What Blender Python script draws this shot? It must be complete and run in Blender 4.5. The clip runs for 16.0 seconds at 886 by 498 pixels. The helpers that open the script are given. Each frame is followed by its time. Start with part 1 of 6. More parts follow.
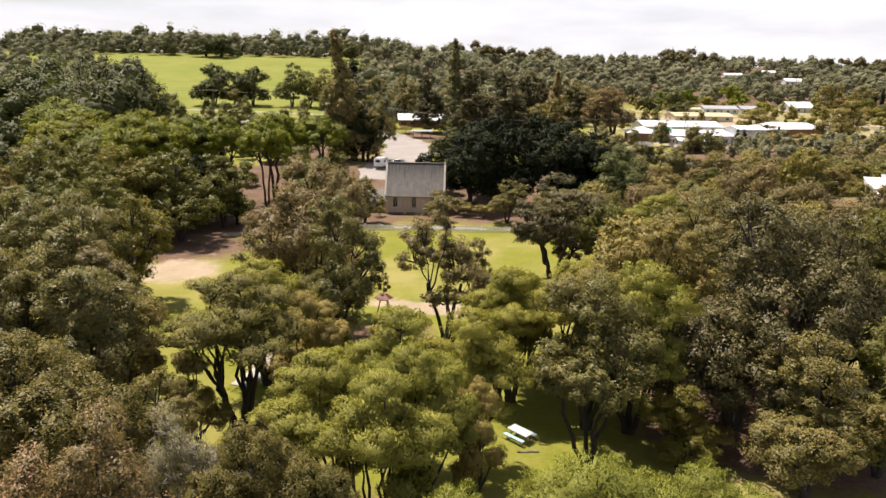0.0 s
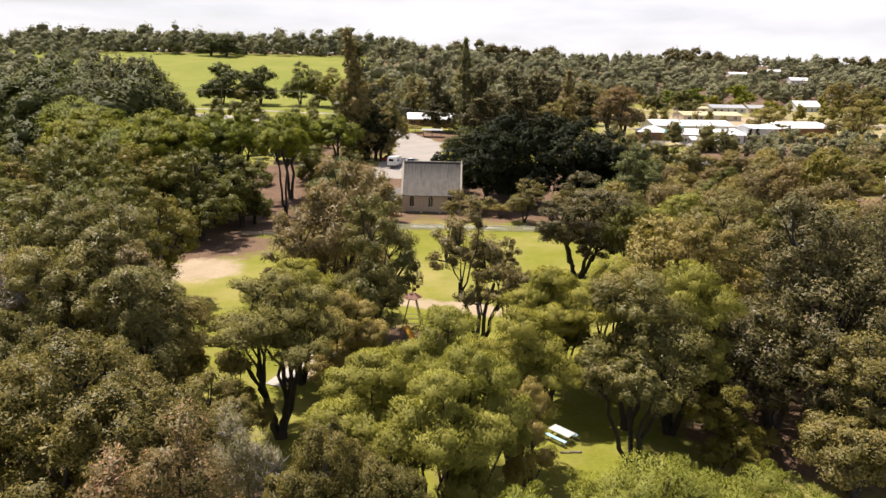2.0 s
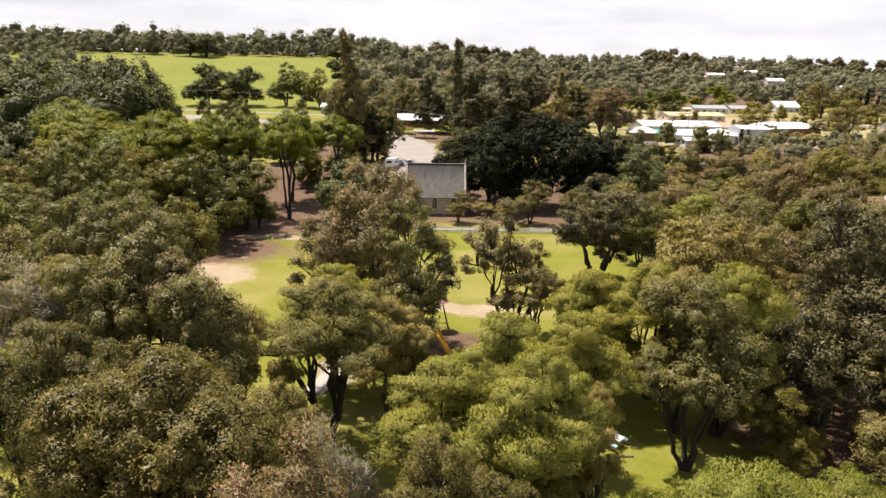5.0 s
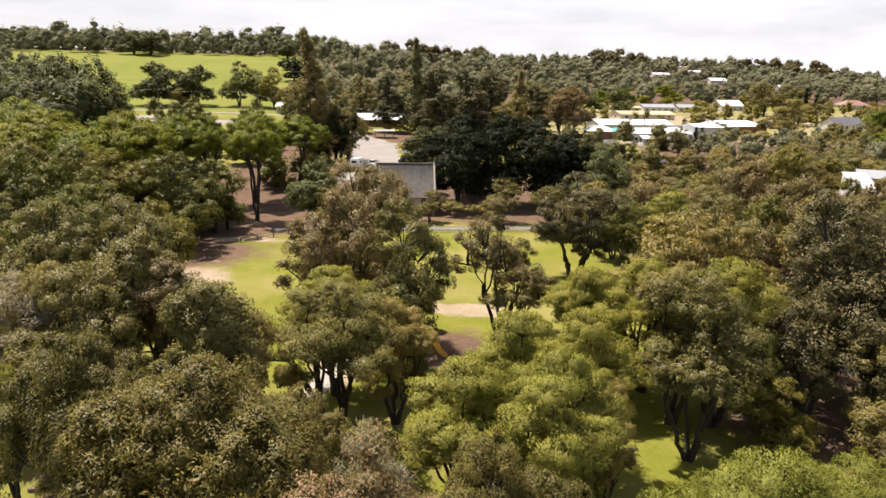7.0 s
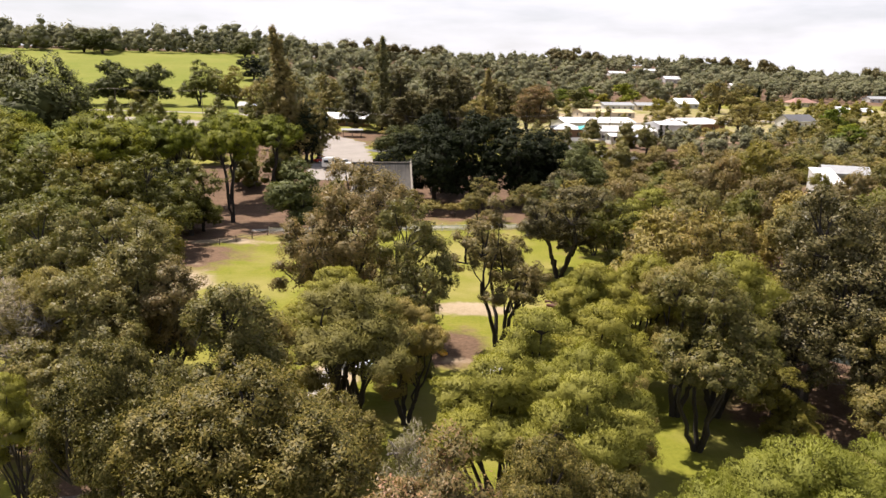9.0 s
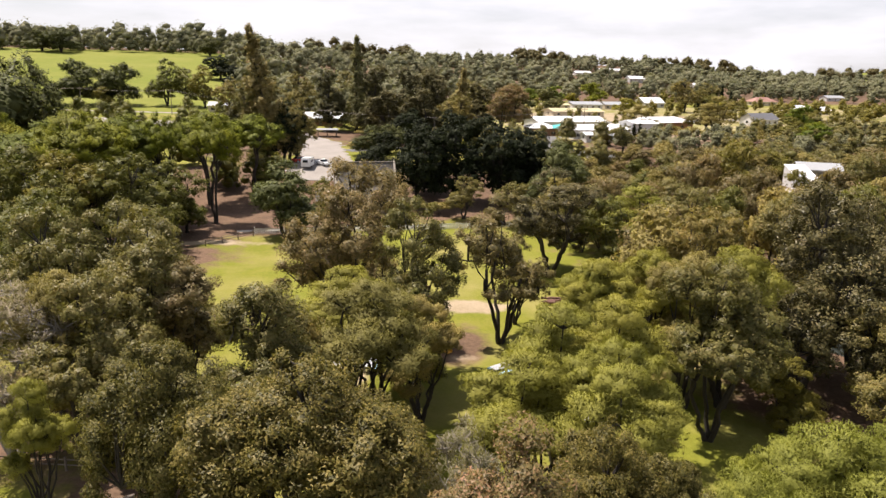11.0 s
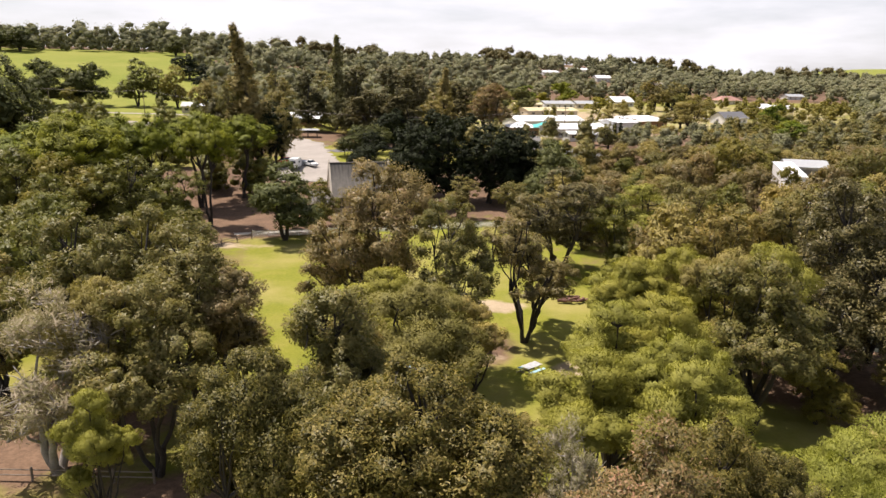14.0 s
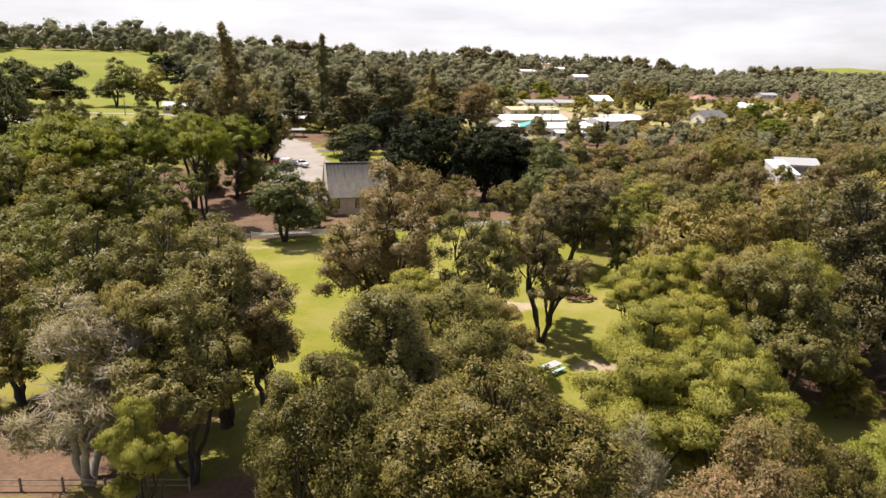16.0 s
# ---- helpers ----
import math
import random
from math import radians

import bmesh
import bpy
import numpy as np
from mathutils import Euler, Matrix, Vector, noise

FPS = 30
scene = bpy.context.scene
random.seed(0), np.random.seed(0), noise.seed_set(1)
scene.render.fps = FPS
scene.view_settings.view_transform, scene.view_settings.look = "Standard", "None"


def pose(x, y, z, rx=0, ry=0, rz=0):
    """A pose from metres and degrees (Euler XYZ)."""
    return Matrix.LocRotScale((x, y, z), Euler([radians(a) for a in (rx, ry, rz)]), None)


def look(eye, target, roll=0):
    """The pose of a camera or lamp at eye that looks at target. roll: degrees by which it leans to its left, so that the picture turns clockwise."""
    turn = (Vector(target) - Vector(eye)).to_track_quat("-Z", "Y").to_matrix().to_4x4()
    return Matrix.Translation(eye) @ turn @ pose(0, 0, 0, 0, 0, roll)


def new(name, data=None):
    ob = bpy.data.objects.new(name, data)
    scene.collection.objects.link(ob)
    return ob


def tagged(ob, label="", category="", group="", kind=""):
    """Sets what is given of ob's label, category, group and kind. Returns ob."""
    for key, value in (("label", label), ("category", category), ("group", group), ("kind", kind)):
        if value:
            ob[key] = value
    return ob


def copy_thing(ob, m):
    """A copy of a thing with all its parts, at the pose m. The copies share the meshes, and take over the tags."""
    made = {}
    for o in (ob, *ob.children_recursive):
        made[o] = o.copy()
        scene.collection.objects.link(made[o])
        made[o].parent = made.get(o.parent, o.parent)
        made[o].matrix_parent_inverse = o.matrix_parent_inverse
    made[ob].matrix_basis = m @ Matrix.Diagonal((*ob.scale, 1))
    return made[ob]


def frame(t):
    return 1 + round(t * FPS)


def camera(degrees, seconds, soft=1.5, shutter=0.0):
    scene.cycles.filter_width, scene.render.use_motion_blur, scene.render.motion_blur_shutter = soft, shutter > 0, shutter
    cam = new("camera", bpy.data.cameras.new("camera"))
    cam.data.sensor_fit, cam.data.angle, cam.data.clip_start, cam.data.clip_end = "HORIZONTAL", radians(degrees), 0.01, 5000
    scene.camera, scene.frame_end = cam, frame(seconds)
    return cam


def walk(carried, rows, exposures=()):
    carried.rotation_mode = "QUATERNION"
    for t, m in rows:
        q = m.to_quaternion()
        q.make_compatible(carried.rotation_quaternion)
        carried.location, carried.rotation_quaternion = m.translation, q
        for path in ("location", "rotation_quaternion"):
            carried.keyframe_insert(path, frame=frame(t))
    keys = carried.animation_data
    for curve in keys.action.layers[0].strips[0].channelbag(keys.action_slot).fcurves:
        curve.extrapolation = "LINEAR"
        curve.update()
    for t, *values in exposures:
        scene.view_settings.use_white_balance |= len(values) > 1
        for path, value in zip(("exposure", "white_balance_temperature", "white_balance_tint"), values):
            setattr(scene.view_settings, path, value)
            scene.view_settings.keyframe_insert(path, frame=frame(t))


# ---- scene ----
cam = camera(66.0, 16.0, soft=1.5)
METRES, EYE = 30.0, 27.0
ROWS = [
    (0.0, 0.0, 0.0, 0.0, 0.27, -14.27, -1.06),
    (0.5, -0.0235, 0.0016, -0.0002, 0.31, -14.3, -1.07),
    (1.0, -0.0475, 0.0041, -0.0007, 0.34, -14.31, -1.07),
    (1.5, -0.0728, 0.0069, -0.0027, 0.35, -14.32, -1.09),
    (2.0, -0.1013, 0.0086, -0.0034, 0.39, -14.35, -1.07),
    (2.5, -0.13, 0.011, -0.002, 0.4, -14.34, -1.06),
    (3.0, -0.1592, 0.013, 0.0002, 0.44, -14.36, -1.07),
    (3.5, -0.1863, 0.0176, -0.0001, 0.43, -14.32, -1.09),
    (6.0, -0.3449, 0.0353, -0.0002, -3.76, -14.27, -1.1),
    (6.5, -0.377, 0.0382, -0.0013, -4.77, -14.28, -1.16),
    (7.0, -0.4093, 0.0421, -0.0025, -5.79, -14.25, -1.16),
    (7.5, -0.4409, 0.0469, -0.0021, -6.81, -14.26, -1.17),
    (8.0, -0.4735, 0.0521, -0.0034, -7.78, -14.26, -1.12),
    (8.5, -0.5055, 0.0568, -0.0042, -8.64, -14.27, -1.16),
    (9.0, -0.5384, 0.0599, -0.0042, -9.39, -14.29, -1.15),
    (11.5, -0.693, 0.0791, -0.0101, -12.89, -14.23, -1.13),
    (12.0, -0.727, 0.0868, -0.0099, -13.36, -14.2, -1.08),
    (12.5, -0.7591, 0.0952, -0.0106, -13.82, -14.18, -1.13),
    (13.0, -0.7901, 0.1044, -0.0106, -14.26, -14.21, -1.11),
    (13.5, -0.821, 0.1144, -0.0108, -14.71, -14.24, -1.12),
    (14.0, -0.8527, 0.124, -0.0111, -15.3, -14.24, -1.11),
    (14.5, -0.8849, 0.1342, -0.0111, -15.88, -14.25, -1.09),
    (15.0, -0.9168, 0.145, -0.0121, -16.39, -14.24, -1.1),
    (15.5, -0.9488, 0.1571, -0.0117, -16.88, -14.25, -1.08),
    (16.0, -0.9807, 0.1687, -0.0111, -17.37, -14.28, -1.07),
]
walk(cam, [(t, pose(METRES * x, METRES * y, EYE + METRES * z, 90 + pitch, roll, yaw)) for t, x, y, z, yaw, pitch, roll in ROWS], [(0.0, 0.80, 6650, 17), (16.0, 0.78, 6650, 17)])

# ---- world, sun, exposure ----
SUN_AZ, SUN_EL = math.atan2(0.70, -0.70), radians(66)
to_sun = Vector((math.cos(SUN_AZ) * math.cos(SUN_EL), math.sin(SUN_AZ) * math.cos(SUN_EL), math.sin(SUN_EL)))
world = bpy.data.worlds.new("world")
scene.world = world
world.use_nodes = True
wt = world.node_tree
wt.nodes.clear()
w_out = wt.nodes.new("ShaderNodeOutputWorld")
w_bg = wt.nodes.new("ShaderNodeBackground")
w_sky = wt.nodes.new("ShaderNodeTexSky")
w_sky.sky_type, w_sky.sun_disc = "NISHITA", False
w_sky.sun_elevation, w_sky.sun_rotation = SUN_EL, math.pi / 2 - SUN_AZ
w_sky.air_density, w_sky.dust_density, w_sky.ozone_density = 1.0, 1.5, 1.0
w_co = wt.nodes.new("ShaderNodeTexCoord")
w_map = wt.nodes.new("ShaderNodeMapping")
w_map.inputs["Scale"].default_value = (2.2, 2.2, 11.0)
w_noise = wt.nodes.new("ShaderNodeTexNoise")
w_noise.inputs["Scale"].default_value, w_noise.inputs["Detail"].default_value, w_noise.inputs["Roughness"].default_value = 1.6, 7.0, 0.55
w_ramp = wt.nodes.new("ShaderNodeValToRGB")
w_ramp.color_ramp.elements[0].position, w_ramp.color_ramp.elements[0].color = 0.30, (0.45, 0.45, 0.45, 1)
w_ramp.color_ramp.elements[1].position, w_ramp.color_ramp.elements[1].color = 0.60, (1, 1, 1, 1)
w_mix = wt.nodes.new("ShaderNodeMix")
w_mix.data_type = "RGBA"
w_mix.inputs[7].default_value = (9.2, 9.45, 9.8, 1)
wt.links.new(w_co.outputs["Generated"], w_map.inputs["Vector"])
wt.links.new(w_map.outputs[0], w_noise.inputs["Vector"])
wt.links.new(w_noise.outputs["Fac"], w_ramp.inputs[0])
w_sep = wt.nodes.new("ShaderNodeSeparateXYZ")
w_up = wt.nodes.new("ShaderNodeMapRange")
w_up.inputs["From Min"].default_value, w_up.inputs["From Max"].default_value = 0.12, 0.55
w_up.inputs["To Min"].default_value, w_up.inputs["To Max"].default_value = 1.0, 0.3
w_cover = wt.nodes.new("ShaderNodeMath")
w_cover.operation = "MULTIPLY"
wt.links.new(w_co.outputs["Generated"], w_sep.inputs[0])
wt.links.new(w_sep.outputs["Z"], w_up.inputs["Value"])
wt.links.new(w_ramp.outputs["Color"], w_cover.inputs[0])
wt.links.new(w_up.outputs[0], w_cover.inputs[1])
wt.links.new(w_cover.outputs[0], w_mix.inputs[0])
wt.links.new(w_sky.outputs[0], w_mix.inputs[6])
wt.links.new(w_mix.outputs[2], w_bg.inputs["Color"])
w_bg.inputs["Strength"].default_value = 0.064
wt.links.new(w_bg.outputs[0], w_out.inputs[0])
sun = new("sun", bpy.data.lights.new("sun", "SUN"))
sun.data.energy, sun.data.angle, sun.data.color = 5.1, radians(0.6), (1.0, 0.945, 0.845)
sun.matrix_world = look(to_sun * 300, (0, 0, 0))

# ---- materials ----
def material(name):
    m = bpy.data.materials.new(name)
    m.use_nodes = True
    return m, m.node_tree, m.node_tree.nodes["Principled BSDF"]


def link(nt, a, b):
    nt.links.new(a, b)


def noise_node(nt, scale, detail=4.0, rough=0.6, space="Object"):
    co = nt.nodes.new("ShaderNodeTexCoord")
    n = nt.nodes.new("ShaderNodeTexNoise")
    n.inputs["Scale"].default_value, n.inputs["Detail"].default_value, n.inputs["Roughness"].default_value = scale, detail, rough
    link(nt, co.outputs[space], n.inputs["Vector"])
    return n


def ramp(nt, fac, stops):
    r = nt.nodes.new("ShaderNodeValToRGB")
    while len(r.color_ramp.elements) < len(stops):
        r.color_ramp.elements.new(0.5)
    for e, (p, c) in zip(r.color_ramp.elements, stops):
        e.position, e.color = p, (*c, 1)
    link(nt, fac, r.inputs[0])
    return r


def mix(nt, fac, a, b, kind="MIX"):
    n = nt.nodes.new("ShaderNodeMix")
    n.data_type, n.blend_type = "RGBA", kind
    for sock, v in ((n.inputs[0], fac), (n.inputs[6], a), (n.inputs[7], b)):
        if isinstance(v, bpy.types.NodeSocket):
            link(nt, v, sock)
        elif isinstance(v, (int, float)):
            sock.default_value = v
        else:
            sock.default_value = (*v, 1)
    return n.outputs[2]


def math_node(nt, op, a, b=0.5):
    n = nt.nodes.new("ShaderNodeMath")
    n.operation = op
    for sock, v in ((n.inputs[0], a), (n.inputs[1], b)):
        if isinstance(v, bpy.types.NodeSocket):
            link(nt, v, sock)
        else:
            sock.default_value = v
    return n.outputs[0]


def bump(nt, bsdf, height, strength=0.4, dist=0.05):
    b = nt.nodes.new("ShaderNodeBump")
    b.inputs["Strength"].default_value, b.inputs["Distance"].default_value = strength, dist
    link(nt, height, b.inputs["Height"])
    link(nt, b.outputs[0], bsdf.inputs["Normal"])


def plain(name, dark, light, rough=0.7, scale=2.0, metal=0.0, bumps=0.25, coarse=0.3, space="Object"):
    """A surface with grain and slow stains between two tones."""
    m, nt, bsdf = material(name)
    fine, slow = noise_node(nt, scale * 6, 5, 0.65, space), noise_node(nt, scale * coarse, 3, 0.6, space)
    a = ramp(nt, fine.outputs["Fac"], [(0.3, dark), (0.7, light)])
    b = ramp(nt, slow.outputs["Fac"], [(0.3, dark), (0.7, light)])
    link(nt, mix(nt, 0.5, a.outputs[0], b.outputs[0]), bsdf.inputs["Base Color"])
    bsdf.inputs["Roughness"].default_value, bsdf.inputs["Metallic"].default_value = rough, metal
    bump(nt, bsdf, fine.outputs["Fac"], bumps, 0.02)
    return m


def foliage(name, shades, clump=0.45, see=0.26, rough=0.6, own=0.28, vary=0.4):
    """Leaves: each leaf its own shade, slow patches of clumps, each tree a little different."""
    m, nt, bsdf = material(name)
    geo, info = nt.nodes.new("ShaderNodeNewGeometry"), nt.nodes.new("ShaderNodeObjectInfo")
    slow = noise_node(nt, clump, 3, 0.6)
    f = math_node(nt, "MULTIPLY", geo.outputs["Random Per Island"], vary)
    f = math_node(nt, "ADD", f, math_node(nt, "MULTIPLY", slow.outputs["Fac"], 1.1 - vary))
    r = ramp(nt, f, shades)
    tree = ramp(nt, info.outputs["Random"], [(0.0, (1 - own, 1 - own * 0.8, 1 - own)), (0.5, (1, 1, 1)), (1.0, (1 + own, 1 + own * 0.45, 1 - own * 0.2))])
    c = mix(nt, 1.0, r.outputs[0], tree.outputs[0], "MULTIPLY")
    link(nt, c, bsdf.inputs["Base Color"])
    bsdf.inputs["Roughness"].default_value, bsdf.inputs["Specular IOR Level"].default_value = rough, 0.14
    tr = nt.nodes.new("ShaderNodeBsdfTranslucent")
    link(nt, mix(nt, 1.0, c, (1.3, 1.35, 0.7), "MULTIPLY"), tr.inputs["Color"])
    ms = nt.nodes.new("ShaderNodeMixShader")
    ms.inputs[0].default_value = see
    link(nt, bsdf.outputs[0], ms.inputs[1])
    link(nt, tr.outputs[0], ms.inputs[2])
    link(nt, ms.outputs[0], nt.nodes["Material Output"].inputs["Surface"])
    return m


LEAF = {
    "gum": foliage("gum_leaves", [(0.15, (0.062, 0.059, 0.018)), (0.5, (0.151, 0.137, 0.042)), (0.8, (0.264, 0.209, 0.077)), (1.0, (0.369, 0.250, 0.112))], rough=0.42, vary=0.45, own=0.2),
    # the palest shades are sun glints painted as leaf colour
    "front": foliage("small_gum_leaves_glints", [(0.2, (0.037, 0.035, 0.009)), (0.48, (0.096, 0.089, 0.022)), (0.68, (0.155, 0.128, 0.034)), (0.82, (0.218, 0.178, 0.058)), (0.93, (0.343, 0.285, 0.124))], rough=0.46, vary=0.6, own=0.1),
    "dusky": foliage("dusky_gum_leaves", [(0.15, (0.034, 0.032, 0.012)), (0.5, (0.082, 0.073, 0.027)), (0.75, (0.165, 0.135, 0.057)), (1.0, (0.300, 0.232, 0.122))], rough=0.42, vary=0.5, own=0.05, see=0.12),
    "vase": foliage("brown_tipped_gum_leaves", [(0.15, (0.058, 0.052, 0.019)), (0.5, (0.156, 0.131, 0.049)), (0.75, (0.252, 0.191, 0.079)), (1.0, (0.397, 0.281, 0.141))], rough=0.42, vary=0.45, own=0.1),
    "rusty": foliage("rusty_gum_leaves", [(0.15, (0.058, 0.050, 0.019)), (0.5, (0.148, 0.120, 0.046)), (0.7, (0.232, 0.158, 0.070)), (0.95, (0.380, 0.200, 0.130))], rough=0.42, vary=0.55, own=0.1),
    "green_gum": foliage("green_gum_leaves", [(0.15, (0.053, 0.054, 0.012)), (0.5, (0.131, 0.130, 0.029)), (1.0, (0.230, 0.198, 0.055))], rough=0.45),
    "paperbark": foliage("paperbark_leaves", [(0.15, (0.104, 0.099, 0.023)), (0.5, (0.221, 0.214, 0.043)), (0.85, (0.307, 0.288, 0.064)), (1.0, (0.377, 0.331, 0.107))], vary=0.25, own=0.08),
    "olive": foliage("olive_paperbark_leaves", [(0.15, (0.106, 0.086, 0.031)), (0.5, (0.253, 0.209, 0.069)), (1.0, (0.403, 0.308, 0.114))], vary=0.25, own=0.08),
    "parasol": foliage("dull_paperbark_leaves", [(0.15, (0.074, 0.066, 0.022)), (0.5, (0.176, 0.158, 0.045)), (1.0, (0.300, 0.255, 0.086))], vary=0.3, own=0.08),
    "bright": foliage("bright_bush_leaves", [(0.15, (0.103, 0.112, 0.023)), (0.5, (0.205, 0.213, 0.040)), (1.0, (0.304, 0.293, 0.068))], vary=0.25, own=0.08),
    "pine": foliage("pine_needles", [(0.2, (0.045, 0.055, 0.004)), (0.55, (0.127, 0.143, 0.008)), (1.0, (0.231, 0.239, 0.013))], see=0.06),
    "conifer": foliage("conifer_needles", [(0.2, (0.020, 0.023, 0.004)), (0.55, (0.050, 0.055, 0.008)), (1.0, (0.091, 0.092, 0.014))], see=0.06),
    "dark": foliage("dark_leaves", [(0.2, (0.006, 0.009, 0.003)), (0.55, (0.014, 0.019, 0.004)), (1.0, (0.028, 0.035, 0.007))], see=0.10, rough=0.7),
    "tall": foliage("tall_tree_leaves", [(0.2, (0.092, 0.089, 0.037)), (0.55, (0.207, 0.186, 0.080)), (1.0, (0.376, 0.305, 0.142))], see=0.2),
    "column": foliage("dark_upright_gum_leaves", [(0.2, (0.036, 0.036, 0.014)), (0.55, (0.090, 0.082, 0.034)), (1.0, (0.170, 0.140, 0.064))], see=0.18),
    "blue": foliage("blue_green_leaves", [(0.2, (0.044, 0.051, 0.021)), (0.55, (0.099, 0.111, 0.041)), (1.0, (0.174, 0.177, 0.065))]),
    "lime": foliage("lime_leaves", [(0.2, (0.076, 0.102, 0.014)), (0.55, (0.164, 0.194, 0.026)), (1.0, (0.252, 0.266, 0.054))], see=0.35),
    "yellow": foliage("yellow_leaves", [(0.2, (0.110, 0.105, 0.014)), (0.55, (0.215, 0.190, 0.026)), (1.0, (0.300, 0.255, 0.055))], see=0.35, own=0.06),
    "grey": foliage("grey_dry_twigs", [(0.2, (0.120, 0.105, 0.060)), (0.45, (0.195, 0.188, 0.088)), (0.6, (0.265, 0.232, 0.178)), (1.0, (0.410, 0.360, 0.295))], see=0.3, clump=0.9),
    "brown": foliage("brown_gum_leaves", [(0.15, (0.057, 0.051, 0.019)), (0.5, (0.156, 0.129, 0.053)), (0.75, (0.247, 0.182, 0.083)), (1.0, (0.389, 0.257, 0.155))], rough=0.42, vary=0.45, own=0.15),
    "oak": foliage("oak_leaves", [(0.15, (0.034, 0.040, 0.012)), (0.5, (0.075, 0.082, 0.026)), (1.0, (0.130, 0.132, 0.045))], see=0.2, own=0.1),
    # lightened and greyed: distance haze is put into this leaf colour
    "far": foliage("hazed_wood_leaves", [(0.15, (0.090, 0.096, 0.054)), (0.5, (0.170, 0.170, 0.098)), (1.0, (0.265, 0.240, 0.145))], clump=0.03, own=0.0, rough=0.9),
}
BARK = plain("dark_bark", (0.014, 0.011, 0.009), (0.050, 0.040, 0.032), 0.9, 1.2, bumps=0.7)
DEAD_WOOD = plain("grey_dead_wood", (0.13, 0.115, 0.10), (0.36, 0.33, 0.30), 0.9, 1.5, bumps=0.5)
GRAVEL = plain("pale_gravel", (0.19, 0.17, 0.148), (0.31, 0.28, 0.25), 0.95, 0.5, bumps=0.4)
ASPHALT = plain("asphalt", (0.082, 0.078, 0.074), (0.139, 0.135, 0.131), 0.9, 0.6)
CONCRETE = plain("pale_concrete", (0.279, 0.254, 0.221), (0.426, 0.394, 0.344), 0.9, 0.8)
STONE = plain("cream_render", (0.344, 0.271, 0.205), (0.492, 0.410, 0.328), 0.9, 0.5)
STONE_TRIM = plain("pale_stone_trim", (0.410, 0.353, 0.287), (0.541, 0.492, 0.410), 0.9, 0.7)
BRICK = plain("brown_brick", (0.180, 0.090, 0.049), (0.295, 0.164, 0.094), 0.9, 1.0)
WHITE_WALL = plain("white_painted_wall", (0.5, 0.485, 0.46), (0.66, 0.65, 0.63), 0.8, 0.5)
CREAM_WALL = plain("cream_painted_wall", (0.451, 0.385, 0.279), (0.558, 0.492, 0.377), 0.8, 0.5)
WHITE_ROOF = plain("white_metal_roof", (0.60, 0.61, 0.62), (0.78, 0.79, 0.8), 0.45, 0.4, bumps=0.1)
GREY_ROOF = plain("grey_metal_roof", (0.246, 0.254, 0.262), (0.369, 0.377, 0.385), 0.5, 0.4, bumps=0.1)
DARK_ROOF = plain("dark_grey_roof", (0.082, 0.082, 0.090), (0.139, 0.139, 0.148), 0.7, 0.5)
RED_ROOF = plain("red_tile_roof", (0.23, 0.12, 0.09), (0.34, 0.19, 0.15), 0.8, 0.6)
YELLOW_ROOF = plain("straw_yellow_roof", (0.410, 0.344, 0.180), (0.525, 0.459, 0.271), 0.6, 0.4)
TEAL = plain("teal_shade_cloth", (0.041, 0.295, 0.279), (0.082, 0.426, 0.402), 0.8, 0.6)
WHITE_PAINT = plain("white_paint", (0.66, 0.66, 0.65), (0.82, 0.82, 0.81), 0.4, 1.0, bumps=0.05)
SILVER = plain("bare_aluminium", (0.62, 0.63, 0.64), (0.78, 0.79, 0.8), 0.42, 3.0, metal=0.55, bumps=0.05)
PALE_BLUE = plain("pale_blue_paint", (0.26, 0.46, 0.56), (0.38, 0.58, 0.67), 0.5, 2.0, bumps=0.05)
STEEL = plain("weathered_steel", (0.10, 0.09, 0.08), (0.22, 0.19, 0.17), 0.6, 2.0, metal=0.4)
RUST = plain("rust_brown_paint", (0.12, 0.05, 0.03), (0.24, 0.11, 0.07), 0.7, 2.0)
SLIDE_YELLOW = plain("yellow_plastic", (0.58, 0.30, 0.02), (0.75, 0.42, 0.04), 0.4, 1.5, bumps=0.05)
TIMBER = plain("weathered_timber", (0.090, 0.070, 0.053), (0.221, 0.180, 0.143), 0.9, 2.0, bumps=0.5)
RED_TIMBER = plain("red_brown_timber", (0.09, 0.04, 0.03), (0.22, 0.11, 0.085), 0.85, 2.0, bumps=0.4)
TYRE = plain("black_rubber", (0.012, 0.012, 0.012), (0.03, 0.03, 0.03), 0.9, 3.0)
RED_PAINT = plain("red_car_paint", (0.38, 0.02, 0.015), (0.48, 0.035, 0.025), 0.3, 1.0, bumps=0.02)
GLASS, _nt, _b = material("dark_window_glass")
_b.inputs["Base Color"].default_value, _b.inputs["Roughness"].default_value = (0.02, 0.024, 0.028, 1), 0.08

WATER, _nt, _b = material("creek_water")
_b.inputs["Base Color"].default_value, _b.inputs["Roughness"].default_value = (0.035, 0.04, 0.035, 1), 0.12
bump(_nt, _b, noise_node(_nt, 1.6, 3, 0.5).outputs["Fac"], 0.12, 0.03)

